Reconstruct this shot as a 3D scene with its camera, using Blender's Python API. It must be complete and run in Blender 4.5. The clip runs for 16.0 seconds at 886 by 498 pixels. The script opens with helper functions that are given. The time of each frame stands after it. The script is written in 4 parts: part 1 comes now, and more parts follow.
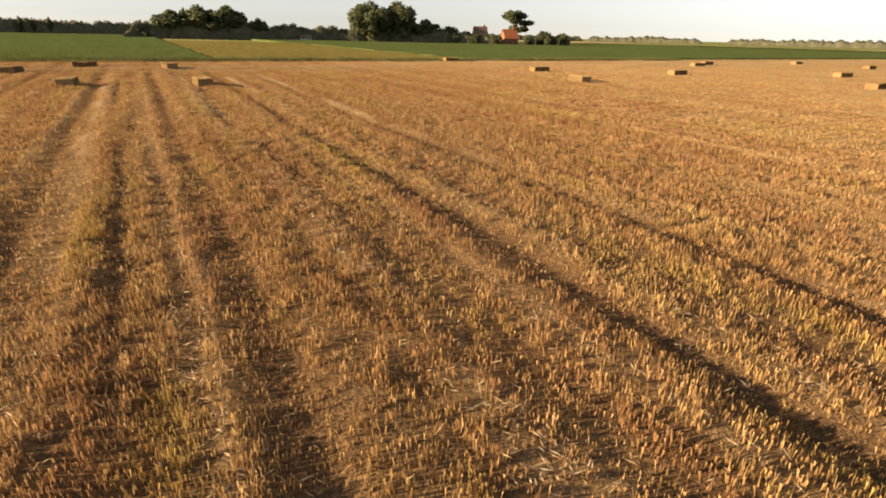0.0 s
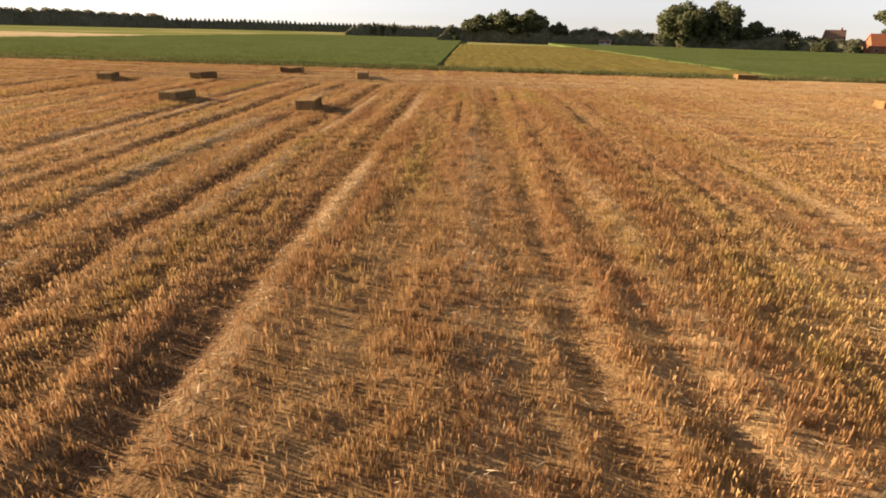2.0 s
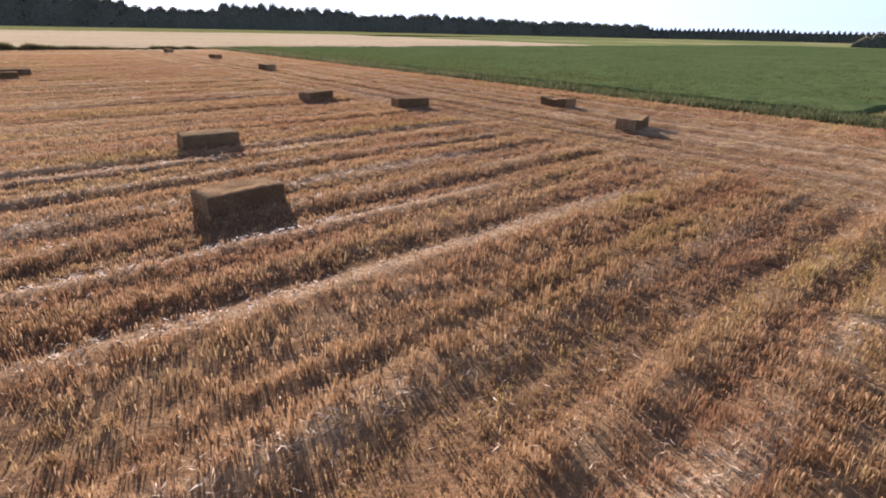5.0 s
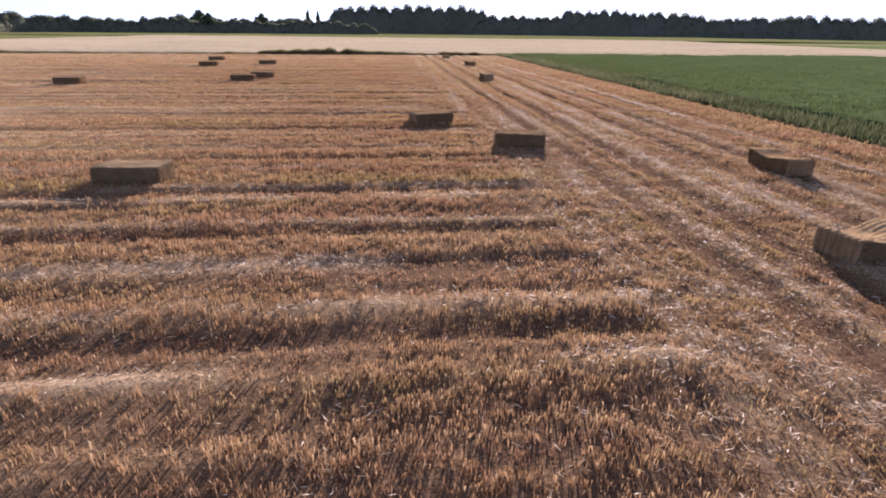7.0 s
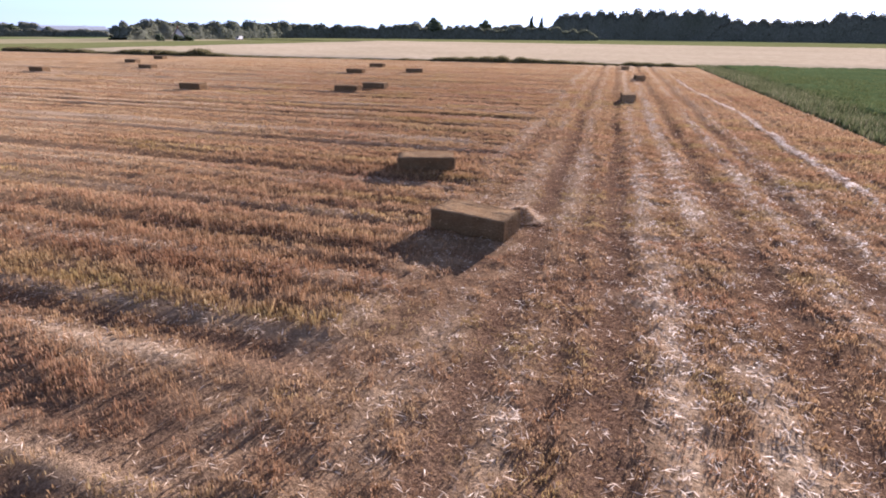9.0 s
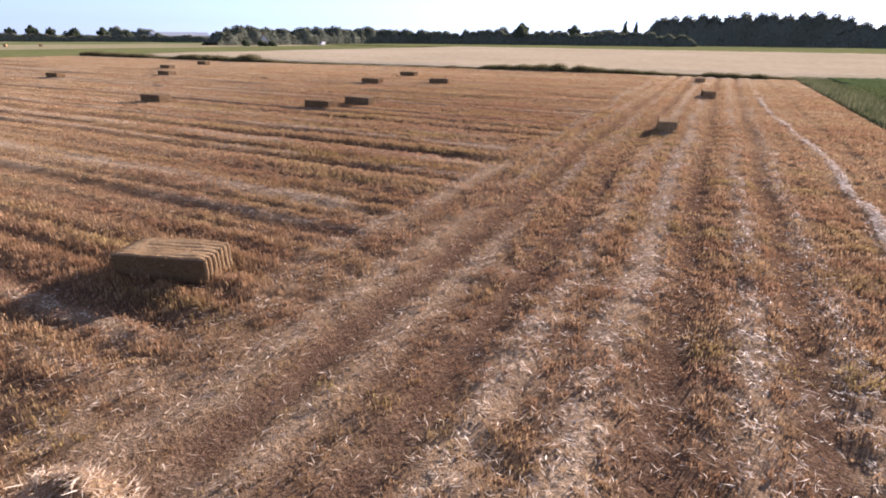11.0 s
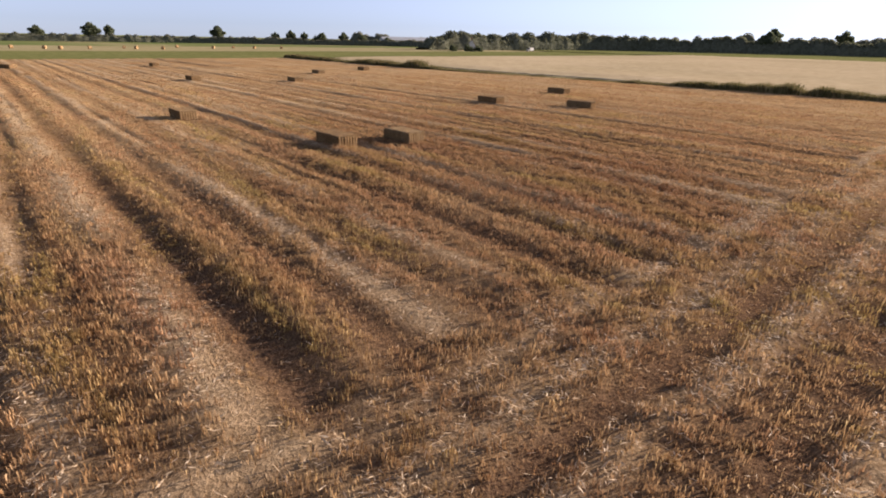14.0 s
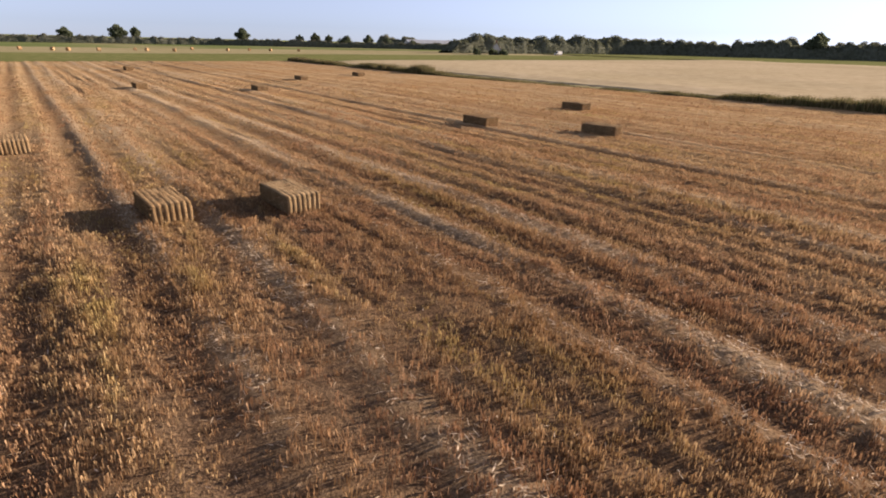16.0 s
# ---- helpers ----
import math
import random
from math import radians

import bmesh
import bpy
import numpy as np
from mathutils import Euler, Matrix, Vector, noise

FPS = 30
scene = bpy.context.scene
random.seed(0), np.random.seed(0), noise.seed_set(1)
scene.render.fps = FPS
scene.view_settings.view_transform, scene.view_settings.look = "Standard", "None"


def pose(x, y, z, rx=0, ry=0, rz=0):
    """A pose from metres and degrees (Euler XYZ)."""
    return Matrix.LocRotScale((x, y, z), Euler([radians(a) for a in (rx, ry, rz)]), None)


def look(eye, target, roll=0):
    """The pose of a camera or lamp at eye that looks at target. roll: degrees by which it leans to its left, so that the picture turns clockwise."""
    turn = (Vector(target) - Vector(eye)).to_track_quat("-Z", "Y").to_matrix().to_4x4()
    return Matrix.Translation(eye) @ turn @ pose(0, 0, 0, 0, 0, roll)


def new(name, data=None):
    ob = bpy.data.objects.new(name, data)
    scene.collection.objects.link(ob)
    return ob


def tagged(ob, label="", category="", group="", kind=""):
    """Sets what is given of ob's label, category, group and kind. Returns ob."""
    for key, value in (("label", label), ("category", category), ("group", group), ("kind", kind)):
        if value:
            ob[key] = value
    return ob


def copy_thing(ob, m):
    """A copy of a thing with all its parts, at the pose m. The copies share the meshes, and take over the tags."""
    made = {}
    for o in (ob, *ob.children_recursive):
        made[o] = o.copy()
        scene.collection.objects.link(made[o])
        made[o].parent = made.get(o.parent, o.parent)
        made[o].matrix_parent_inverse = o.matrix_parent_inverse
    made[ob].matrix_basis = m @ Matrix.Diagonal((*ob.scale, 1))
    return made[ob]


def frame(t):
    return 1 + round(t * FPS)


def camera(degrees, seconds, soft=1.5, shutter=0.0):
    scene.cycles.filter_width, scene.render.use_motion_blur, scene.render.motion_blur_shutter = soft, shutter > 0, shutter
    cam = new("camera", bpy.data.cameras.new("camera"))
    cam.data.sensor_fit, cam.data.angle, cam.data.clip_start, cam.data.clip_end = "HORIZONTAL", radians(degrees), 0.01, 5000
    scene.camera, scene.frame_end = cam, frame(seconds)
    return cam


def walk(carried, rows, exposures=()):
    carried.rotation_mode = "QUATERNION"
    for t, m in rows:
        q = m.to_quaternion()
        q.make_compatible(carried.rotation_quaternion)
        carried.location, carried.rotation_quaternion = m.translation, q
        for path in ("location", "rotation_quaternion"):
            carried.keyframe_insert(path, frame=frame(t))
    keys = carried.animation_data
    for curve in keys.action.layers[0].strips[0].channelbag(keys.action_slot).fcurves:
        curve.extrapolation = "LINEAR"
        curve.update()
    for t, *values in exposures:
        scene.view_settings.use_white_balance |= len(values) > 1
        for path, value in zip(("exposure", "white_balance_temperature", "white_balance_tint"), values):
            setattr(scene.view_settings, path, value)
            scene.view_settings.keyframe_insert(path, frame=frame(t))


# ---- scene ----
cam = camera(80.4, 16.0, 1.85)
PATH = [
    (0, (-9.067, -4.119, 4.191), (-9.043, -2.267, 3.436), 1.3),
    (0.5, (-7.162, 0.886, 4.287), (-7.393, 2.722, 3.529), 1.3),
    (1, (-5.594, 5.808, 4.361), (-6.088, 7.59, 3.599), 1.4),
    (1.5, (-4.611, 10.908, 4.423), (-5.346, 12.604, 3.659), 1.3),
    (2, (-4.102, 15.907, 4.604), (-5.047, 17.494, 3.837), 1.5),
    (2.5, (-4.09, 20.903, 4.721), (-5.235, 22.351, 3.951), 1.5),
    (3, (-4.69, 25.879, 4.808), (-6.025, 27.151, 4.034), 1.4),
    (3.5, (-6.011, 30.583, 4.824), (-7.513, 31.652, 4.049), 1.3),
    (5.8, (-16.589, 47.972, 5.114), (-18.432, 47.918, 4.34), 0.8),
    (6, (-17.805, 49.295, 5.086), (-19.641, 49.124, 4.312), 0.6),
    (6.5, (-20.986, 52.019, 5.056), (-22.775, 51.566, 4.284), 0.6),
    (7, (-24.404, 53.98, 5.137), (-26.109, 53.275, 4.365), 0.7),
    (7.5, (-27.887, 55.746, 5.265), (-29.471, 54.799, 4.493), 0.6),
    (8, (-31.532, 57.06, 5.397), (-32.954, 55.885, 4.624), 0.4),
    (8.5, (-35.07, 57.615, 5.417), (-36.387, 56.32, 4.649), 0.6),
    (9, (-38.24, 57.352, 5.398), (-39.537, 56.034, 4.636), 0.6),
    (9.5, (-41.711, 57.037, 5.423), (-42.99, 55.7, 4.663), 0.6),
    (10, (-45.216, 56.52, 5.382), (-46.436, 55.127, 4.626), 0.5),
    (12.5, (-60.313, 49.594, 5.454), (-61.098, 47.911, 4.713), 0.9),
    (13, (-63.085, 47.721, 5.511), (-63.759, 45.989, 4.771), 0.9),
    (13.5, (-65.648, 45.696, 5.527), (-66.194, 43.919, 4.789), 1.0),
    (14, (-67.918, 43.083, 5.49), (-68.324, 41.27, 4.751), 1.1),
    (14.5, (-69.919, 40.306, 5.458), (-70.239, 38.475, 4.72), 1.2),
    (15, (-71.788, 37.25, 5.468), (-72.094, 35.416, 4.731), 1.3),
    (15.5, (-73.325, 34.058, 5.431), (-73.632, 32.223, 4.697), 1.3),
    (16, (-74.63, 30.828, 5.392), (-74.939, 28.992, 4.661), 1.3),
]
walk(cam, [(t, look(e, a, r)) for t, e, a, r in PATH], [(0, 1.61, 7500, 14), (1.5, 1.67, 7400, 18), (2.5, 1.75, 6750, 19), (3.2, 1.81, 5900, 17), (6, 1.69, 4970, 29), (10, 1.86, 4750, 30), (12.5, 1.42, 5350, 23), (16, 1.36, 5580, 22)])

# ---------------------------------------------------------------- light
SUN_YAW, SUN_UP = 103.0, 14.0
to_sun = Vector((-math.sin(radians(SUN_YAW)) * math.cos(radians(SUN_UP)), math.cos(radians(SUN_YAW)) * math.cos(radians(SUN_UP)), math.sin(radians(SUN_UP))))
world = bpy.data.worlds.new("world")
scene.world = world
world.use_nodes = True
sky = world.node_tree.nodes.new("ShaderNodeTexSky")
sky.sky_type, sky.sun_disc = "NISHITA", False
sky.sun_elevation, sky.sun_rotation = radians(SUN_UP), math.atan2(to_sun.x, to_sun.y) % (2 * math.pi)
sky.air_density, sky.dust_density, sky.ozone_density, sky.altitude = 1.0, 0.9, 4.0, 2500
back = world.node_tree.nodes["Background"]
pale = world.node_tree.nodes.new("ShaderNodeHueSaturation")
pale.inputs["Saturation"].default_value = 0.31
world.node_tree.links.new(sky.outputs[0], pale.inputs["Color"])
world.node_tree.links.new(pale.outputs[0], back.inputs[0])
back.inputs[1].default_value = 0.056
sun = new("sun", bpy.data.lights.new("sun", "SUN"))
sun.data.energy, sun.data.angle, sun.data.color = 5.0, radians(0.6), (1.0, 0.8, 0.54)
sun.matrix_world = to_sun.to_track_quat("Z", "Y").to_matrix().to_4x4()


# ---------------------------------------------------------------- small helpers
def mesh_of(name, verts, faces, smooth=False):
    me = bpy.data.meshes.new(name)
    me.from_pydata(verts, [], faces)
    if smooth:
        me.polygons.foreach_set("use_smooth", [True] * len(me.polygons))
    me.update()
    return me


def raw_mesh(name, verts, faces, smooth=False):
    """A mesh from number arrays: (n, 3) places and (m, k) corners."""
    me = bpy.data.meshes.new(name)
    k = faces.shape[1]
    me.vertices.add(len(verts))
    me.vertices.foreach_set("co", np.ascontiguousarray(verts, dtype=np.float32).ravel())
    me.loops.add(faces.size)
    me.loops.foreach_set("vertex_index", np.ascontiguousarray(faces, dtype=np.int32).ravel())
    me.polygons.add(len(faces))
    me.polygons.foreach_set("loop_start", np.arange(0, faces.size, k, dtype=np.int32))
    if smooth:
        me.polygons.foreach_set("use_smooth", np.ones(len(faces), dtype=bool))
    me.update(calc_edges=True)
    me.validate()
    return me


def part(name, bm, material, parent, label=""):
    me = bpy.data.meshes.new(name)
    bm.to_mesh(me)
    bm.free()
    me.materials.append(material)
    ob = new(name, me)
    ob.parent = parent
    return tagged(ob, label)


def part_mesh(name, me, material, parent, label=""):
    if not me.materials:
        me.materials.append(material)
    ob = new(name, me)
    ob.parent = parent
    return tagged(ob, label)


def box(bm, x0, x1, y0, y1, z0, z1):
    v = [bm.verts.new((x, y, z)) for x in (x0, x1) for y in (y0, y1) for z in (z0, z1)]
    for q in ((0, 1, 3, 2), (4, 6, 7, 5), (0, 4, 5, 1), (2, 3, 7, 6), (0, 2, 6, 4), (1, 5, 7, 3)):
        bm.faces.new([v[i] for i in q])
    return v


def boxed(*sizes):
    bm = bmesh.new()
    for s in sizes:
        box(bm, *s)
    bmesh.ops.recalc_face_normals(bm, faces=bm.faces)
    return bm


rng = np.random.default_rng(7)
LATTICE = rng.random((8, 256, 256))


def grain(x, y, size, layer=0):
    """Smooth value noise, 0 to 1, with bumps about size metres across."""
    x, y = np.asarray(x) / size + 71.3, np.asarray(y) / size + 38.9
    i, j = np.floor(x).astype(int), np.floor(y).astype(int)
    f, g = x - i, y - j
    f, g = f * f * (3 - 2 * f), g * g * (3 - 2 * g)
    L = LATTICE[layer]
    a, b = L[i % 256, j % 256], L[(i + 1) % 256, j % 256]
    c, d = L[i % 256, (j + 1) % 256], L[(i + 1) % 256, (j + 1) % 256]
    return (a * (1 - f) + b * f) * (1 - g) + (c * (1 - f) + d * f) * g


def ramp(x, a, b):
    t = np.clip((x - a) / (b - a), 0, 1)
    return t * t * (3 - 2 * t)


# Field frame: u runs along the green crop's edge, v from that edge into the stubble.
OX, OY, C, S = -140.0, 18.0, 0.878, 0.479


def xy(u, v):
    return OX + u * C + v * S, OY + u * S - v * C


def uv(x, y):
    return (x - OX) * C + (y - OY) * S, (x - OX) * S - (y - OY) * C


# ---------------------------------------------------------------- materials
def material(name, rough=0.9):
    m = bpy.data.materials.new(name)
    m.use_nodes = True
    p = m.node_tree.nodes["Principled BSDF"]
    p.inputs["Roughness"].default_value = rough
    p.inputs["Specular IOR Level"].default_value = 0.0 if rough > 0.75 else 0.3
    return m, m.node_tree, p


def node(t, kind, **values):
    n = t.nodes.new(kind)
    for k, v in values.items():
        n.inputs[k.replace("_", " ")].default_value = v
    return n


def coords(t, scale=(1, 1, 1), turn=0.0):
    c = t.nodes.new("ShaderNodeTexCoord")
    m = t.nodes.new("ShaderNodeMapping")
    m.inputs["Scale"].default_value = scale
    if turn:
        m.vector_type = "TEXTURE"
        m.inputs["Scale"].default_value = tuple(1 / q for q in scale)
        m.inputs["Rotation"].default_value = (0, 0, turn)
    t.links.new(c.outputs["Object"], m.inputs["Vector"])
    return m.outputs[0]


def noise_of(t, scale, vec, detail=4.0, rough=0.6):
    n = node(t, "ShaderNodeTexNoise", Scale=scale, Detail=detail, Roughness=rough)
    t.links.new(vec, n.inputs["Vector"])
    return n.outputs["Fac"]


def colours(t, fac, *stops):
    r = t.nodes.new("ShaderNodeValToRGB")
    e = r.color_ramp.elements
    e[0].position, e[0].color = stops[0][0], (*stops[0][1], 1)
    e[1].position, e[1].color = stops[-1][0], (*stops[-1][1], 1)
    for pos, col in stops[1:-1]:
        k = e.new(pos)
        k.color = (*col, 1)
    t.links.new(fac, r.inputs[0])
    return r.outputs[0]


def mixed(t, fac, a, b, blend="MIX"):
    n = t.nodes.new("ShaderNodeMix")
    n.data_type, n.blend_type = "RGBA", blend
    for sock, val in ((n.inputs[0], fac), (n.inputs[6], a), (n.inputs[7], b)):
        if isinstance(val, bpy.types.NodeSocket):
            t.links.new(val, sock)
        elif isinstance(val, tuple):
            sock.default_value = (*val, 1)
        else:
            sock.default_value = val
    return n.outputs[2]


def attribute(t, name):
    a = t.nodes.new("ShaderNodeAttribute")
    a.attribute_name = name
    return a.outputs["Fac"]


def scaled(t, a, k, plus=0.0):
    n = t.nodes.new("ShaderNodeMath")
    n.operation, n.use_clamp = "MULTIPLY_ADD", True
    t.links.new(a, n.inputs[0])
    n.inputs[1].default_value, n.inputs[2].default_value = k, plus
    return n.outputs[0]


def relief(t, p, height, strength, distance):
    b = node(t, "ShaderNodeBump", Strength=strength, Distance=distance)
    t.links.new(height, b.inputs["Height"])
    t.links.new(b.outputs[0], p.inputs["Normal"])


ROW_TURN = math.atan2(S, C)


def stubble_ground_material():
    m, t, p = material("stubble_ground", 0.95)
    plain, along = coords(t), coords(t, (1, 0.28, 1), ROW_TURN)
    wide = noise_of(t, 0.09, plain, 3)
    mid = noise_of(t, 1.7, along, 5, 0.7)
    fine = noise_of(t, 11.0, plain, 4, 0.75)
    crumb = noise_of(t, 30.0, plain, 3, 0.8)
    bits = colours(t, crumb, (0.53, (0, 0, 0)), (0.6, (1, 1, 1)))
    base = colours(t, mid, (0.28, (0.36, 0.235, 0.115)), (0.5, (0.56, 0.405, 0.212)), (0.72, (0.67, 0.505, 0.28)))
    base = mixed(t, colours(t, wide, (0.35, (0, 0, 0)), (0.7, (1, 1, 1))), base, (0.97, 0.84, 0.7), "MULTIPLY")
    stripe = noise_of(t, 0.75, coords(t, (1, 0.012, 1), ROW_TURN), 3, 0.6)
    base = mixed(t, 0.8, base, colours(t, stripe, (0.36, (0.8, 0.73, 0.68)), (0.6, (1, 1, 1))), "MULTIPLY")
    base = mixed(t, scaled(t, attribute(t, "bare"), 0.75), base, colours(t, fine, (0.3, (0.14, 0.074, 0.04)), (0.7, (0.32, 0.18, 0.09))))
    base = mixed(t, scaled(t, attribute(t, "litter"), 0.88), base, colours(t, fine, (0.25, (0.38, 0.265, 0.15)), (0.6, (0.6, 0.455, 0.275)), (0.8, (0.74, 0.6, 0.4))))
    # Earth and stalk shade in one dark colour, only along the camera's near stretch.
    base = mixed(t, scaled(t, attribute(t, "near_camera_dark"), 0.92), base, colours(t, fine, (0.3, (0.066, 0.038, 0.027)), (0.55, (0.112, 0.068, 0.044)), (0.75, (0.24, 0.15, 0.085))))
    base = mixed(t, mixed(t, scaled(t, attribute(t, "near_camera_dark"), 0.35), (0, 0, 0), bits), base, (0.46, 0.295, 0.14))
    base = mixed(t, 0.35, base, colours(t, crumb, (0.4, (0.38, 0.33, 0.3)), (0.5, (1, 1, 1))), "MULTIPLY")
    base = mixed(t, 0.45, base, colours(t, fine, (0.34, (0.3, 0.25, 0.21)), (0.56, (1, 1, 1))), "MULTIPLY")
    t.links.new(base, p.inputs["Base Color"])
    relief(t, p, fine, 1.0, 0.09)
    return m


def blade_material(name, *stops, through_light=0.0, rough=0.9, striped=False):
    m, t, p = material(name, rough)
    g = t.nodes.new("ShaderNodeNewGeometry")
    base = colours(t, g.outputs["Random Per Island"], *stops)
    wide = noise_of(t, 0.35, coords(t), 3)
    base = mixed(t, 0.35, base, colours(t, wide, (0.3, (0.62, 0.54, 0.46)), (0.7, (1, 1, 1))), "MULTIPLY")
    if striped:
        hue = noise_of(t, 0.6, coords(t, (1, 0.16, 1), ROW_TURN), 4, 0.65)
        base = mixed(t, 0.9, base, colours(t, hue, (0.34, (0.88, 0.74, 0.74)), (0.46, (0.97, 0.9, 0.86)), (0.55, (1, 0.98, 0.88)), (0.66, (0.92, 1.0, 0.68))), "MULTIPLY")
        tuft = noise_of(t, 3.2, coords(t), 3, 0.6)
        base = mixed(t, 0.75, base, colours(t, tuft, (0.38, (0.6, 0.55, 0.53)), (0.5, (0.88, 0.85, 0.83)), (0.62, (1.06, 1.04, 1.02))), "MULTIPLY")
        stripe = noise_of(t, 0.75, coords(t, (1, 0.012, 1), ROW_TURN), 3, 0.6)
        base = mixed(t, 0.5, base, colours(t, stripe, (0.36, (0.68, 0.57, 0.5)), (0.6, (1, 1, 1))), "MULTIPLY")
    t.links.new(base, p.inputs["Base Color"])
    if through_light:
        tr = t.nodes.new("ShaderNodeBsdfTranslucent")
        t.links.new(base, tr.inputs[0])
        mx = t.nodes.new("ShaderNodeMixShader")
        mx.inputs[0].default_value = through_light
        out = t.nodes["Material Output"]
        t.links.new(p.outputs[0], mx.inputs[1])
        t.links.new(tr.outputs[0], mx.inputs[2])
        t.links.new(mx.outputs[0], out.inputs[0])
    return m


def surface_material(name, scale, stops, bump=0.5, distance=0.05, rough=0.9, wide_scale=0.05, stretch=(1, 1, 1), turn=0.0):
    m, t, p = material(name, rough)
    vec = coords(t, stretch, turn)
    a = noise_of(t, scale, vec, 5, 0.65)
    w = noise_of(t, wide_scale, coords(t), 3)
    base = colours(t, a, *stops)
    base = mixed(t, 0.6, base, colours(t, w, (0.3, (0.72, 0.74, 0.66)), (0.7, (1, 1, 1))), "MULTIPLY")
    t.links.new(base, p.inputs["Base Color"])
    relief(t, p, a, bump, distance)
    return m


M_STUBBLE = stubble_ground_material()
M_BLADE = blade_material("stubble_straw", (0.0, (0.32, 0.205, 0.105)), (0.25, (0.39, 0.262, 0.136)), (0.6, (0.47, 0.33, 0.177)), (0.88, (0.55, 0.405, 0.226)), (1.0, (0.64, 0.49, 0.295)), through_light=0.32, striped=True)
M_LITTER = blade_material("loose_straw", (0.0, (0.4, 0.28, 0.155)), (0.5, (0.6, 0.455, 0.28)), (1.0, (0.8, 0.66, 0.47)), rough=0.66, through_light=0.27)
M_WEED = blade_material("weed_leaf", (0.0, (0.07, 0.075, 0.03)), (0.4, (0.145, 0.135, 0.056)), (1.0, (0.3, 0.235, 0.115)), through_light=0.3)
M_GRASS = blade_material("margin_grass", (0.0, (0.11, 0.12, 0.046)), (0.5, (0.2, 0.195, 0.095)), (1.0, (0.34, 0.3, 0.17)), through_light=0.3)
# Darker greens that also carry the shade along the crop's standing edge.
M_RANK = blade_material("rank_weeds", (0.0, (0.06, 0.075, 0.03)), (0.5, (0.1, 0.12, 0.045)), (1.0, (0.19, 0.18, 0.085)), through_light=0.3)
M_GREEN_LEAF = blade_material("crop_leaf", (0.0, (0.08, 0.1, 0.032)), (0.6, (0.112, 0.132, 0.0432)), (1.0, (0.152, 0.168, 0.064)), through_light=0.3)
M_GREEN = surface_material("green_crop", 1.4, ((0.3, (0.072, 0.1, 0.036)), (0.55, (0.098, 0.13, 0.047)), (0.75, (0.135, 0.155, 0.062))), 0.5, 0.12, stretch=(1, 0.5, 1), turn=ROW_TURN)
M_YELLOW = surface_material("yellowing_crop", 0.9, ((0.3, (0.136, 0.119, 0.0382)), (0.55, (0.196, 0.162, 0.0553)), (0.75, (0.255, 0.204, 0.0723))), 0.6, 0.15, stretch=(1, 0.2, 1), turn=ROW_TURN)
M_WHEAT = surface_material("ripe_wheat", 0.6, ((0.3, (0.43, 0.335, 0.2)), (0.55, (0.53, 0.42, 0.26)), (0.75, (0.6, 0.49, 0.32))), 0.5, 0.12, wide_scale=0.02)
M_MEADOW = surface_material("meadow_grass", 0.35, ((0.3, (0.136, 0.145, 0.0467)), (0.55, (0.212, 0.212, 0.0765)), (0.75, (0.306, 0.272, 0.119))), 0.5, 0.1, wide_scale=0.012)
M_MOWN = surface_material("mown_meadow", 0.3, ((0.3, (0.281, 0.238, 0.119)), (0.55, (0.383, 0.323, 0.17)), (0.75, (0.442, 0.383, 0.221))), 0.4, 0.08, wide_scale=0.02)
M_MARGIN = surface_material("rough_margin", 0.9, ((0.3, (0.16, 0.14, 0.06)), (0.55, (0.3, 0.24, 0.12)), (0.75, (0.42, 0.33, 0.18))), 0.5, 0.1, wide_scale=0.06)
M_FAR = surface_material("distant_farmland", 0.012, ((0.3, (0.12, 0.16, 0.05)), (0.5, (0.2, 0.22, 0.08)), (0.62, (0.36, 0.31, 0.16)), (0.75, (0.16, 0.19, 0.07))), 0.1, 0.05, wide_scale=0.004)
M_BARK = surface_material("bark", 3.0, ((0.3, (0.06, 0.045, 0.03)), (0.7, (0.16, 0.125, 0.09))), 0.6, 0.05, stretch=(1, 1, 0.2))


def leaf_material(name, dark, mid, light):
    return blade_material(name, (0.0, dark), (0.6, mid), (1.0, light), through_light=0.55)


M_LEAVES = leaf_material("tree_leaves", (0.085, 0.102, 0.058), (0.135, 0.156, 0.09), (0.2, 0.216, 0.13))
M_HEDGE = leaf_material("hedge_leaves", (0.075, 0.083, 0.052), (0.12, 0.128, 0.08), (0.17, 0.178, 0.11))
# Darker leaf colour that puts the shade between leaves into the belts' cores.
M_CORE_SHADE = surface_material("shaded_core", 0.5, ((0.3, (0.075, 0.077, 0.054)), (0.55, (0.122, 0.124, 0.088)), (0.75, (0.17, 0.17, 0.122))), 0.8, 0.6)
M_WILLOW = leaf_material("willow_leaves", (0.09, 0.11, 0.056), (0.145, 0.165, 0.09), (0.215, 0.23, 0.135))
M_FAR_LEAVES = leaf_material("wood_leaves", (0.125, 0.127, 0.088), (0.178, 0.178, 0.128), (0.25, 0.245, 0.178))


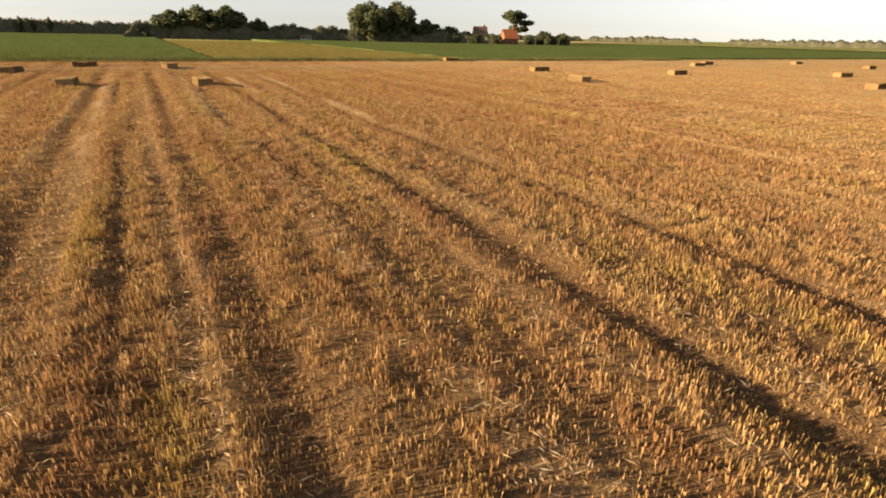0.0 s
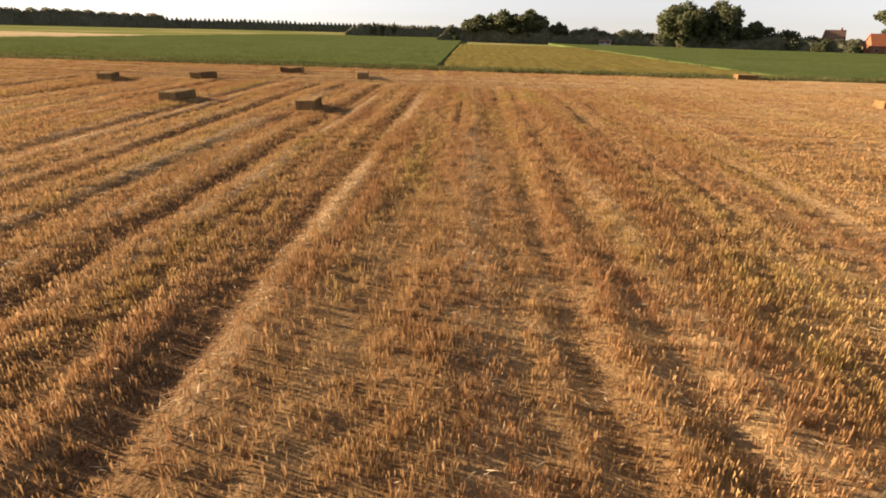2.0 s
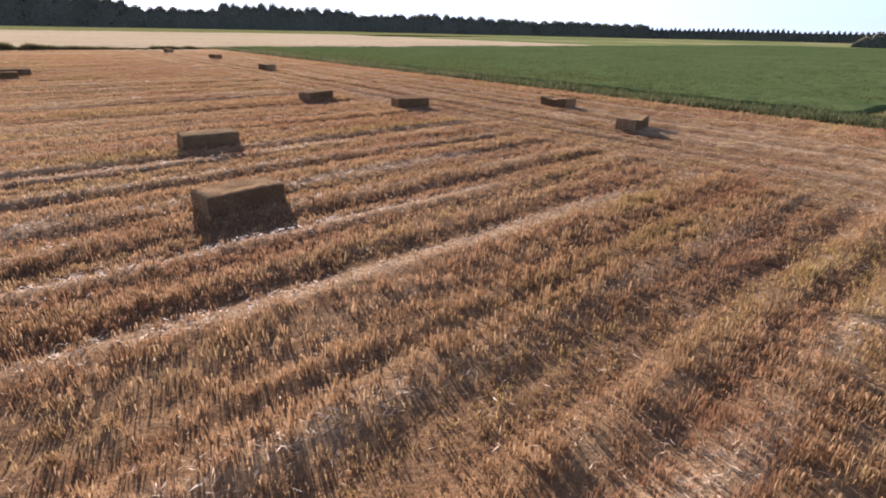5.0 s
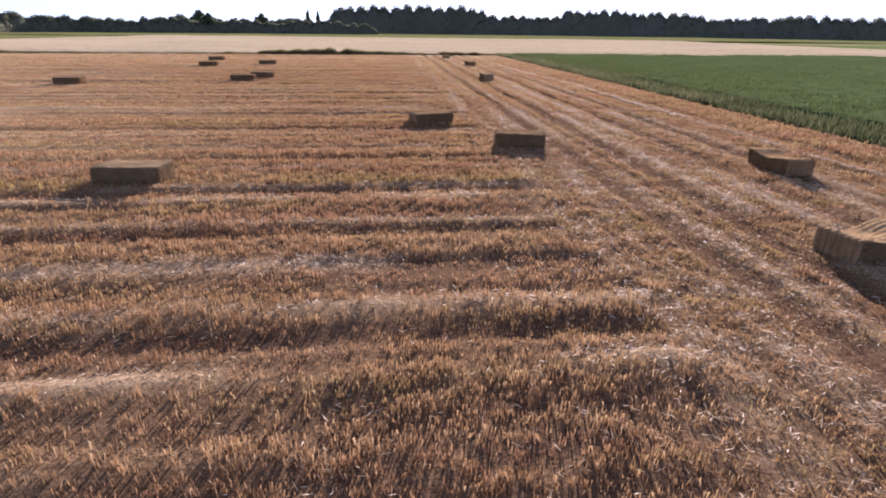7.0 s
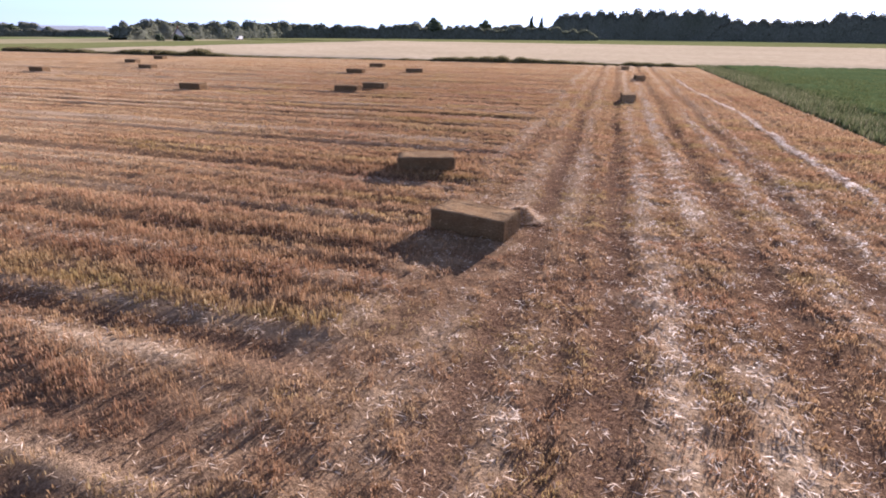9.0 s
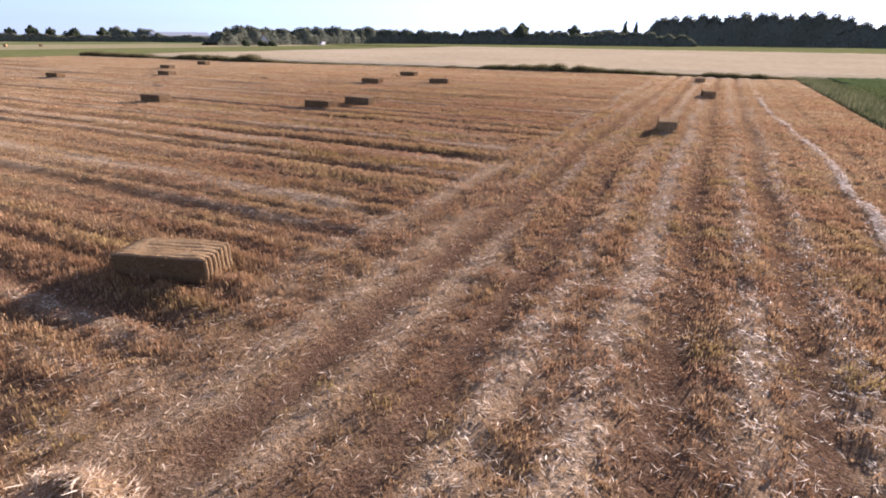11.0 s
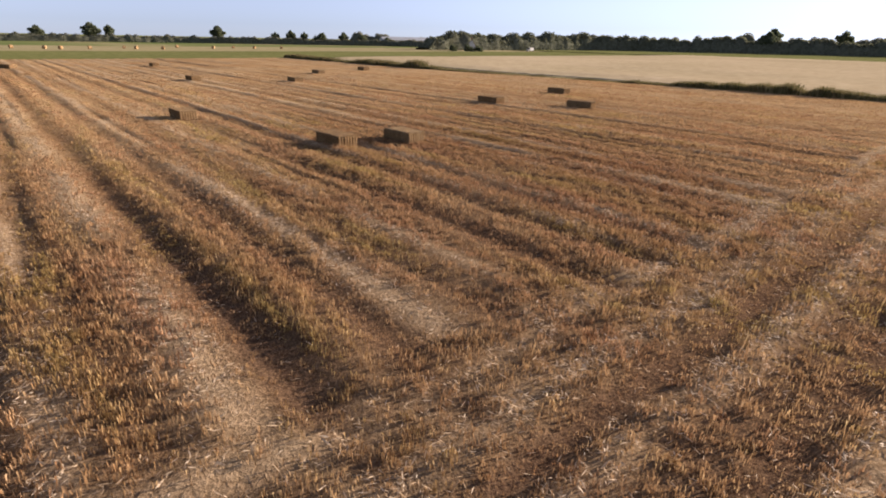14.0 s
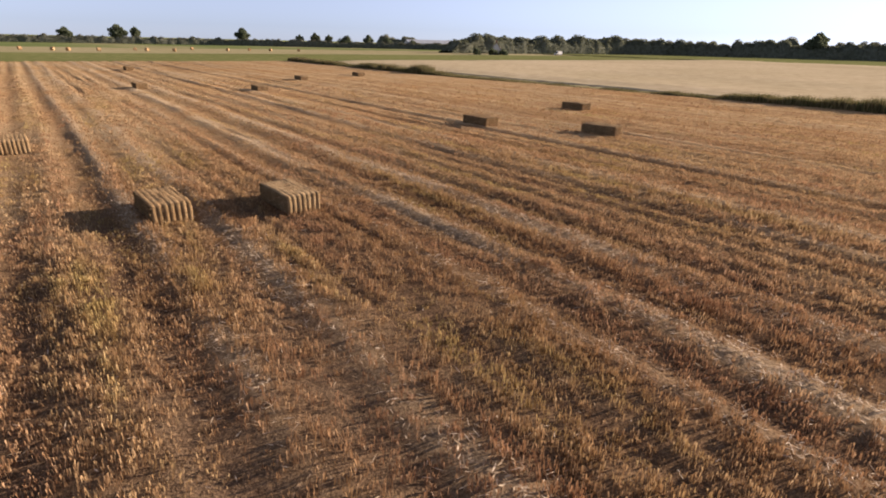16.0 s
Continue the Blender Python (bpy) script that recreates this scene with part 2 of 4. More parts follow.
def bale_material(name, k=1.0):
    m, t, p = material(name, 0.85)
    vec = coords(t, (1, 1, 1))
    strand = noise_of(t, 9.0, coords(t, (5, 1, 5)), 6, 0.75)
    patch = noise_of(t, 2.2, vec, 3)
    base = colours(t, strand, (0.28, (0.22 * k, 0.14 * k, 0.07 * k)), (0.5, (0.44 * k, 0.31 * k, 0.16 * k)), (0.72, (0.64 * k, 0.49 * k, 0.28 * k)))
    base = mixed(t, 0.6, base, colours(t, patch, (0.3, (0.6, 0.52, 0.45)), (0.7, (1, 1, 1))), "MULTIPLY")
    o = t.nodes.new("ShaderNodeObjectInfo")
    base = mixed(t, 0.7, base, colours(t, o.outputs["Random"], (0.0, (0.78, 0.7, 0.62)), (1.0, (1, 1, 1))), "MULTIPLY")
    t.links.new(base, p.inputs["Base Color"])
    relief(t, p, strand, 0.9, 0.04)
    return m


def plain_material(name, colour, rough=0.7, scale=4.0, spread=0.25):
    m, t, p = material(name, rough)
    n = noise_of(t, scale, coords(t), 4)
    lo = tuple(c * (1 - spread) for c in colour)
    t.links.new(colours(t, n, (0.3, lo), (0.7, colour)), p.inputs["Base Color"])
    return m


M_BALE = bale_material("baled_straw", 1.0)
# Darker copies of baled_straw: shade on ends and long sides painted into the colour.
M_BALE_END_SHADE = bale_material("shaded_straw_ends", 0.75)
M_BALE_SIDE_SHADE = bale_material("shaded_straw_sides", 0.4)
M_TWINE = plain_material("faded_twine", (0.27, 0.19, 0.11), 0.6, 30)
M_BRICK = plain_material("red_brick", (0.33, 0.15, 0.09), 0.85, 2)
M_TILE = plain_material("orange_roof_tile", (0.62, 0.2, 0.09), 0.7, 1.5)
M_DARKTILE = plain_material("brown_roof_tile", (0.16, 0.1, 0.075), 0.7, 1.5)
M_GREYROOF = plain_material("grey_sheet_roof", (0.42, 0.43, 0.44), 0.6, 0.4)
M_WHITE = plain_material("weathered_white_paint", (0.62, 0.6, 0.56), 0.8, 2, 0.2)
M_PANE = plain_material("dark_window", (0.04, 0.045, 0.05), 0.15, 2, 0.1)
M_TYRE = plain_material("tyre_rubber", (0.03, 0.03, 0.03), 0.8, 5)

# ---------------------------------------------------------------- ground and fields
far = bmesh.new()
bmesh.ops.create_grid(far, x_segments=48, y_segments=48, size=4500)
for v in far.verts:
    v.co.z = -0.25
ground = part("ground", far, M_FAR, None)
tagged(ground, "flat farmland of green and tan fields reaching the horizon", "ground", kind="structure")

# Wheel grooves: along the rows (by u) inside the field, along the crop edge (by v) on the headland.
GROOVES = [34.2, 37.4, 39.5, 42.3, 46.5, 48.9, 50.6, 52.8, 55.1, 57.7, 60.6, 62.3, 64.4, 67.8, 70.1, 72.3, 76.5, 78.9, 83.5, 85.7,
           89.2, 91.8, 94.4, 96.6, 101.4, 103.9, 105.3, 108.4, 110.6, 112.6, 114.3, 116.8, 119.2, 120.3, 121.7, 124.6, 126.8]
# Strips of loose pale straw along the rows: u, half width, how thick.
STRAW_U = [(38.7, 0.3, 0.6), (43.9, 0.35, 0.7), (45.9, 0.3, 0.7), (51.5, 0.55, 0.9), (54.0, 0.5, 1.0), (55.8, 0.3, 0.5), (59.6, 0.5, 0.8),
           (61.5, 0.35, 0.8), (66.5, 0.45, 0.8), (69.1, 0.5, 1.0), (73.4, 0.55, 0.9), (75.6, 0.4, 0.9), (81.0, 0.65, 1.0), (83.0, 0.3, 0.7),
           (89.9, 0.3, 0.6), (91.0, 0.25, 0.5), (94.0, 0.3, 0.6), (98.2, 0.5, 0.7), (100.8, 0.35, 0.7), (102.2, 0.35, 1.0), (104.5, 0.35, 0.6),
           (107.4, 0.5, 0.9), (109.5, 0.4, 0.7), (111.6, 0.35, 1.0), (114.9, 0.4, 1.0), (118.7, 0.4, 0.5), (122.5, 0.45, 0.7)]
ROWS_V = [3.9, 7.9, 10.2, 13.6, 15.8]
EAST_V = [22.0, 25.5, 28.0, 32.5, 34.4, 40.0, 42.0, 48.5, 55.0, 57.0, 64.0, 71.5, 79.0, 88.0]
LITTER_V = [(7.3, 0.35, 0.6), (8.8, 0.32, 0.8), (11.2, 0.42, 1.0), (12.6, 0.42, 0.9), (15.0, 0.4, 0.7), (16.8, 0.45, 0.6)]
step = np.random.default_rng(3)
u0 = 31.5
while u0 > 4:
    GROOVES += [u0, u0 - 2.2]
    STRAW_U.append((u0 + step.uniform(0.9, 1.6), 0.3, step.uniform(0.4, 0.9)))
    u0 -= step.uniform(5.0, 6.6)
u0 = 130.6
while u0 < 330:
    GROOVES += [u0, u0 + 2.0]
    STRAW_U.append((u0 - step.uniform(0.8, 1.8), 0.35, step.uniform(0.3, 0.8)))
    u0 += step.uniform(5.4, 7.4)
GROOVES, STRAW_U = np.array(sorted(GROOVES)), np.array(sorted(STRAW_U))
DEEP_U = [39.5, 46.5, 50.6, 62.3, 64.4, 70.1, 72.3, 76.5, 83.5, 89.2, 94.4, 101.4, 105.3, 110.6, 114.3, 120.3]
GROOVE_DEEP = np.where(np.isin(GROOVES, DEEP_U), step.uniform(0.6, 0.82, len(GROOVES)), step.uniform(0.2, 0.5, len(GROOVES)))
GROOVE_WIDE = step.uniform(0.4, 0.6, len(GROOVES))
STRIP_TALL = step.uniform(0.75, 1.05, len(GROOVES) + 1)
TURN_V = 18.6


def wheat_edge(v):
    """Where the stubble ends before the wheat's verge, by v."""
    return 5.5 * ramp(v, 30, 105)


def field_at(u, v):
    """Height of the stubble mat, bareness, loose straw and tallness of the stalks at places of the stubble field."""
    u, v = np.asarray(u, float), np.asarray(v, float)
    us = u + 0.3 * (grain(u, v, 11, 1) - 0.5) + 0.14 * (grain(u, v, 2.5, 2) - 0.5)
    vs = v + 0.35 * (grain(u, v, 9, 3) - 0.5) + 0.15 * (grain(u, v, 2.1, 2) - 0.5)
    east = ramp(u + 1.5 * (grain(u, v, 7, 2) - 0.5), 128.6, 130.2)
    inside = (1 - east) * ramp(v + 1.6 * (grain(u, v, 2.6, 4) - 0.5), TURN_V - 0.7, TURN_V + 0.7)
    at = np.searchsorted(GROOVES, us)
    tallness = STRIP_TALL[at]
    bare_u, straw_u = np.zeros_like(us), np.zeros_like(us)
    for j in (np.clip(at - 1, 0, len(GROOVES) - 1), np.clip(at, 0, len(GROOVES) - 1)):
        bare_u = np.maximum(bare_u, GROOVE_DEEP[j] * np.exp(-np.abs((us - GROOVES[j]) / GROOVE_WIDE[j]) ** 2.4))
    at = np.searchsorted(STRAW_U[:, 0], us)
    for j in (np.clip(at - 1, 0, len(STRAW_U) - 1), np.clip(at, 0, len(STRAW_U) - 1)):
        straw_u = np.maximum(straw_u, STRAW_U[j, 2] * np.exp(-((us - STRAW_U[j, 0]) / (0.9 * STRAW_U[j, 1])) ** 2))
    straw_u = straw_u * (1 - 0.6 * ramp(v, 52, 62) * ramp(u, 96, 102))
    bare_v, straw_v = np.zeros_like(us), np.zeros_like(us)
    for r in ROWS_V:
        bare_v = np.maximum(bare_v, (0.82 - 0.3 * east - 0.35 * (r < 5)) * np.exp(-np.abs((vs - r) / 0.38) ** 3))
    for r in EAST_V:
        bare_v = np.maximum(bare_v, 0.45 * east * np.exp(-((vs - r) / 0.3) ** 4))
    for r, w, s in LITTER_V:
        straw_v = np.maximum(straw_v, s * np.exp(-((vs - r) / w) ** 2))
    patch = np.where(inside > 0.5, grain(u, v * 0.35, 1.1, 5), grain(u * 0.35, v, 1.1, 5))
    fine = ramp(np.where(inside > 0.5, grain(us, v * 0.03, 0.5, 4), grain(u * 0.03, vs, 0.5, 4)), 0.55, 0.9)
    bare_u = np.maximum(bare_u * (0.55 + 0.6 * grain(u, v * 0.2, 2.6, 3)), 0.5 * fine)
    bare_v = np.maximum(bare_v, 0.4 * fine)
    bare = (bare_v * (1 - inside) + bare_u * inside) * (0.6 + 0.55 * grain(u, v, 3.0, 6))
    litter = np.maximum(straw_v * (1 - inside), straw_u * inside)
    litter = np.maximum(litter, (0.8 - 0.45 * ramp(u, 80, 88)) * (1 - east) * np.exp(-((v - 18.4 + 1.2 * (grain(u, v, 4.5, 3) - 0.5)) / 0.55) ** 2)) * ramp(patch, 0.12 - 0.15 * (1 - ramp(u, 64, 72)), 0.55)
    litter = np.maximum(litter, 0.95 * (1 - inside) * (1 - ramp(u, 110, 124)) * (0.55 + 0.45 * patch) * np.exp(-((v - 4.9 - 1.2 * ramp(-u, -66, -40) - 0.25 * grain(u, v * 0, 3.0, 1)) / 0.3) ** 2))
    litter = np.clip(litter + 0.22 * east * ramp(grain(u, v, 2.3, 2), 0.35, 0.7) + 0.4 * ramp(grain(u, v, 0.5, 7), 0.68, 0.9) * (1 - inside * 0.6) * ramp(u, 72, 90), 0, 1)
    bare = np.clip(np.maximum(bare, 1 - ramp(u - wheat_edge(v), -0.6, 0.2)), 0, 1)
    tallness = inside * tallness + (1 - inside) * (0.82 - 0.34 * ramp(u, 78, 90) * ramp(v, 5.5, 7) * (1 - east) + 0.25 * ramp(-v, -4.6, -4.0))
    mat = 0.18 * (1 - bare) * (0.45 + 0.55 * tallness) + 0.05 * litter
    h = mat + 0.08 * (grain(u, v, 0.42, 0) - 0.5) * (1 - 0.6 * bare) + 0.05 * (grain(u, v, 5, 1) - 0.5) - 0.03
    return h, bare, litter, tallness


def lines(*spans):
    out = [np.arange(a, b, d) for a, b, d in spans]
    return np.concatenate(out + [[spans[-1][1]]])


def sheet(name, us, vs, height, mat, label, category="field", skirt=0.0, askew=None):
    """A field's surface on a grid of lines us by vs, with its standing edge."""
    U, V = np.meshgrid(us, vs, indexing="ij")
    Z = height(U, V)
    if skirt:
        Z[0, :], Z[-1, :], Z[:, 0], Z[:, -1] = -0.27, -0.27, -0.27, -0.27
    X, Y = xy(U if askew is None else askew(U, V), V)
    n, k = len(us), len(vs)
    idx = np.arange(n * k).reshape(n, k)
    faces = np.stack([idx[:-1, :-1], idx[:-1, 1:], idx[1:, 1:], idx[1:, :-1]], -1).reshape(-1, 4)
    me = raw_mesh(name, np.stack([X, Y, Z], -1).reshape(-1, 3), faces, True)
    me.materials.append(mat)
    ob = new(name, me)
    return tagged(ob, label, category, kind="structure"), U, V


# The ground just ahead of the camera's path, looked at most closely, as a line across the plan.
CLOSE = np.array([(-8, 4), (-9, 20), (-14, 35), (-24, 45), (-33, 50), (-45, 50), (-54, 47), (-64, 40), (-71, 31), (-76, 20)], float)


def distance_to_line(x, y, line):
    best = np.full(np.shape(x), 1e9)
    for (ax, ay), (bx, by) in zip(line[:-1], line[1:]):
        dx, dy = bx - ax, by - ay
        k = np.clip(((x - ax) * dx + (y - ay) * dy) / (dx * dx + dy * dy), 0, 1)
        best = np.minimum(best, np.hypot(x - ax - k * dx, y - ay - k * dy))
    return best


def near_camera_at(u, v):
    """How far dark ground shows between single stalks, put along CLOSE to fit the camera's near view; farther off the
    stubble closes to one mat.
    """
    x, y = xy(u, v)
    # Weakened by u and v to the east, where the view is brighter.
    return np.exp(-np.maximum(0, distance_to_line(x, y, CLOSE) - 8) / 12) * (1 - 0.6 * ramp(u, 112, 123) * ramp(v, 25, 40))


us = lines((0, 30, 0.45), (30, 134, 0.19), (134, 190, 0.6), (190, 460, 2.5))
vs = lines((0, 22, 0.24), (22, 88, 1.1), (88, 162, 2.4))
stubble_field, U, V = sheet("stubble_field", us, vs, lambda u, v: field_at(u, v)[0] - 0.05 * near_camera_at(u, v), M_STUBBLE,
                            "harvested golden stubble field with wheel tracks and straw", "stubble field")
_, bare, litter, _ = field_at(U, V)
for key, values in (("bare", bare), ("litter", litter), ("near_camera_dark", near_camera_at(U, V) * (1 - 0.65 * litter) * (0.85 + 0.15 * bare))):
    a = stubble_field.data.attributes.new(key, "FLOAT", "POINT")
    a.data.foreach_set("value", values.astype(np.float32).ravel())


def edge(us, lo, hi):
    """Field lines with a doubled rim, so that the crop stands up at its edge."""
    return np.concatenate([[lo, lo + 0.08], us[(us > lo + 0.3) & (us < hi - 0.3)], [hi - 0.08, hi]])


sheet("green_crop", edge(lines((-6, 130, 0.8)), -4, 114.5), edge(lines((-310, -90, 4), (-90, -1, 0.75)), -310, -4.3),
      lambda u, v: 0.42 + 0.22 * (grain(u, v, 0.75, 0) - 0.5) + 0.2 * (grain(u, v, 6, 1) - 0.5), M_GREEN,
      "dense dark green leafy crop standing beside the stubble", "crop field", 1)
sheet("yellowing_crop", edge(lines((100, 160, 0.45)), 114.55, 157.3), edge(lines((-160, -1, 0.9)), -143, -4.3),
      lambda u, v: 0.34 + 0.025 * np.sin(u * 2 * math.pi / 1.6) * ramp(grain(u, v, 14, 2), 0.25, 0.6) + 0.16 * (grain(u, v, 0.9, 3) - 0.5), M_YELLOW,
      "yellow-green ripening crop drilled in narrow rows", "crop field", 1)
sheet("green_crop_east", edge(lines((150, 460, 2.2)), 156.7, 520), edge(lines((-240, -1, 1.7)), -240, -4.3),
      lambda u, v: 0.38 + 0.2 * (grain(u, v, 0.9, 4) - 0.5) + 0.15 * (grain(u, v, 8, 1) - 0.5), M_GREEN,
      "flat green crop running beside the far stubble", "crop field", 1)
sheet("wheat_field", edge(lines((-300, -60, 4), (-60, -1, 0.9)), -206, -1.0), edge(lines((-141, 152, 1.2)), -141, 152),
      lambda u, v: 0.32 + 0.3 * ramp(-u, 1, 9) + 0.1 * (grain(u, v, 1.6, 5) - 0.5) + 0.25 * (grain(u, v, 20, 1) - 0.5), M_WHEAT,
      "pale ripe standing wheat beyond the stubble", "crop field", 1)
sheet("meadow", lines((-230, 460, 8)), lines((162, 232, 4)), lambda u, v: 0.02 + 0.12 * grain(u, v, 9, 2), M_MEADOW,
      "green grass meadow behind the stubble", "meadow")
sheet("mown_meadow", lines((-230, 460, 8)), lines((232, 330, 5)), lambda u, v: 0.03 + 0.1 * grain(u, v, 9, 3), M_MOWN,
      "mown tan hay meadow with round bales", "meadow")
sheet("grass_strip", lines((-430, -205, 5)), lines((-300, 330, 8)), lambda u, v: 0.25 + 0.3 * grain(u, v, 9, 4), M_MEADOW,
      "green grass strip behind the pale wheat", "meadow")
sheet("far_wheat", lines((190, 560, 10)), lines((-420, -300, 8)), lambda u, v: 0.3 + 0.3 * grain(u, v, 12, 5), M_WHEAT,
      "pale ripe wheat far behind the green crop", "crop field")
sheet("grass_verge", lines((-3.4, 0, 0.35)), lines((-2, 162, 0.6)), lambda u, v: 0.05 + 0.14 * grain(u, v, 1.1, 4), M_MOWN,
      "rough grass verge between wheat and stubble", "verge", askew=lambda u, v: u + wheat_edge(v) * (u + 3.4) / 3.4)
sheet("crop_margin", lines((-4, 460, 0.7)), lines((-5.3, 0.02, 0.35)), lambda u, v: 0.04 + 0.2 * ramp(-v, 0, 1.5) * grain(u, v, 1.0, 5), M_MARGIN,
      "rough grass margin along the crop edge", "verge")


# ---------------------------------------------------------------- blades of all kinds
def blades(name, x, y, z, tall, wide, lean, mat, label, category, heading=None):
    """Thin triangular blades at the places given, each an island of its own."""
    g = np.random.default_rng(len(x))
    n = len(x)
    a = g.uniform(0, 2 * math.pi, n) if heading is None else heading
    b = g.uniform(0, 2 * math.pi, n)
    w = wide * g.uniform(0.6, 1.3, n)
    off = tall * lean * g.uniform(0.1, 1.0, n)
    base = np.stack([x, y, z], -1)
    side = np.stack([np.cos(a) * w, np.sin(a) * w, np.zeros(n)], -1)
    top = base + np.stack([np.cos(b) * off, np.sin(b) * off, tall], -1)
    verts = np.stack([base - side, base + side, top], 1).reshape(-1, 3)
    me = raw_mesh(name, verts, np.arange(3 * n).reshape(n, 3))
    me.materials.append(mat)
    return tagged(new(name, me), label, category, kind="stuff")


def scatter(seed, n, near, fall, skip=0.0):
    """Places strewn over the field, thinning out with the distance from the close stretch."""
    g = np.random.default_rng(seed)
    x, y = g.uniform(-125, 60, n), g.uniform(-50, 90, n)
    d = distance_to_line(x, y, CLOSE)
    keep = (g.random(n) < np.exp(-np.maximum(0, d - near) / fall)) & (g.random(n) < ramp(d, skip - 2.5, skip + 4.0))
    x, y = x[keep], y[keep]
    u, v = uv(x, y)
    ok = (u > 0.3) & (v > 0.3)
    return u[ok], v[ok], g


def stubble_clumps(name, seed, n, near, fall, tall, wide, row, label, mat, skip=0.0, k=3):
    """Tufts of cut stalks in drilled rows: k blades that spring from one root."""
    u, v, g = scatter(seed, n, near, fall, skip)
    inside = (v > TURN_V) & (u < 129.5)
    u = np.where(inside, np.round(u / row) * row + g.normal(0, row * 0.22, len(u)), u)
    v = np.where(inside, v, np.round(v / row) * row + g.normal(0, row * 0.22, len(v)))
    h, bare, litter, tallness = field_at(u, v)
    lush = np.where(inside, grain(u, v * 0.55, 0.2, 2), grain(u * 0.55, v, 0.2, 2))
    keep = g.random(len(u)) < np.clip(1.0 - 0.85 * bare - 0.9 * litter, 0.08, 1) * (0.45 + 0.55 * ramp(lush, 0.32, 0.58)) * (0.7 + 0.3 * ramp(grain(u, v, 0.5, 4), 0.25, 0.5))
    u, v, h, bare, lush, tallness = u[keep], v[keep], h[keep], bare[keep], lush[keep], tallness[keep]
    h = h - 0.05 * near_camera_at(u, v)
    x, y = xy(u, v)
    n = len(u)
    up = (g.uniform(0.75, 1.15, n) * tall * tallness * (1 - 0.7 * bare) * (0.75 + 0.5 * lush))[:, None] * g.uniform(0.7, 1.1, (n, k))
    a, lean = g.uniform(0, 2 * math.pi, (n, k)), up * g.uniform(0.03, 0.26, (n, k))
    c, w = g.uniform(0, 2 * math.pi, (n, k)), g.uniform(0.4, 1.3, (n, k)) * wide
    root = np.stack([x, y, h - 0.02], -1)[:, None, :] + g.normal(0, 1, (n, k, 3)) * np.array([row * 0.34, row * 0.34, 0.004])
    tip = root + np.stack([np.cos(a) * lean, np.sin(a) * lean, up], -1)
    side = np.stack([np.cos(c) * w, np.sin(c) * w, g.normal(0, 0.008, (n, k))], -1)
    flip = (g.random((n, k)) < 0.5)[:, :, None]
    foot, head = np.where(flip, tip, root), np.where(flip, root, tip)
    verts = np.stack([foot - side, foot + side, head], 2).reshape(-1, 3)
    me = raw_mesh(name, verts, np.arange(len(verts)).reshape(-1, 3))
    me.materials.append(mat)
    return tagged(new(name, me), label, "stubble", kind="stuff")


stubble_clumps("stubble", 11, 4000000, 8.0, 3.0, 0.19, 0.0115, 0.13, "short golden-brown cereal stubble in drilled rows", M_BLADE, 0.0, 5)
stubble_clumps("stubble", 14, 1600000, 18, 11.0, 0.15, 0.023, 0.16, "golden-brown cereal stubble in drilled rows across the field", M_BLADE, 9.0)
stubble_clumps("stubble", 13, 220000, 40, 30.0, 0.12, 0.04, 0.3, "golden-brown cereal stubble standing across the field", M_BLADE, 30.0)

u, v, g = scatter(12, 5200000, 9, 7)
h, bare, litter, _ = field_at(u, v)
lump = ramp(grain(u, v, 0.17, 6), 0.4, 0.62)
keep = g.random(len(u)) < (litter * 2.3 + np.where((v < TURN_V + 1) & (u < 130), 0.05 + 0.22 * ramp(u, 78, 90) * ramp(v, 5.5, 7), 0.035) + 0.1 * bare) * (0.08 + 0.92 * lump)
thick = ramp(litter[keep], 0.3, 0.7)
u, v, h, lump = u[keep], v[keep], h[keep] - 0.05 * near_camera_at(u[keep], v[keep]), lump[keep]
x, y = xy(u, v)
n = len(u)
a, tip = g.uniform(0, 2 * math.pi, n), g.uniform(-0.25, 0.4, n)
L, w = g.uniform(0.04, 0.11, n), g.uniform(0.005, 0.0095, n) * (1 + 0.5 * thick)
c = np.stack([x, y, h + g.uniform(0.0, 0.1, n) * lump], -1)
d = np.stack([np.cos(a), np.sin(a), tip], -1) * L[:, None]
s = np.stack([-np.sin(a), np.cos(a), g.uniform(-0.5, 0.5, n)], -1) * w[:, None]
me = raw_mesh("straw_litter", np.stack([c - d, c - d * 0.2 + s, c + d, c - d * 0.2 - s], 1).reshape(-1, 3), np.arange(4 * n).reshape(n, 4))
me.materials.append(M_LITTER)
tagged(new("straw_litter", me), "loose pale straw lying in strips over the field", "straw", kind="stuff")

# a narrow windrow of straw left along the headland
g = np.random.default_rng(17)
n = 17000
u = g.uniform(34, 124, n)
v = 4.9 + 1.2 * ramp(-u, -66, -40) + 0.25 * grain(u, u * 0, 3.0, 1) + g.normal(0, 0.1, n)
keep = g.random(n) < 0.15 + 0.85 * ramp(grain(u, v * 0, 1.4, 5), 0.35, 0.65)
u, v = u[keep], v[keep]
x, y = xy(u, v)
n = len(u)
a = g.uniform(0, 2 * math.pi, n)
c = np.stack([x, y, field_at(u, v)[0] + g.uniform(0.02, 0.09, n)], -1)
d = np.stack([np.cos(a), np.sin(a), g.uniform(-0.25, 0.4, n)], -1) * g.uniform(0.06, 0.14, n)[:, None]
s = np.stack([-np.sin(a), np.cos(a), g.uniform(-0.6, 0.6, n)], -1) * g.uniform(0.008, 0.013, n)[:, None]
me = raw_mesh("straw_windrow", np.stack([c - d, c - d * 0.2 + s, c + d, c - d * 0.2 - s], 1).reshape(-1, 3), np.arange(4 * n).reshape(n, 4))
me.materials.append(M_LITTER)
tagged(new("straw_windrow", me), "narrow bright row of loose straw along the crop margin", "straw", kind="stuff")

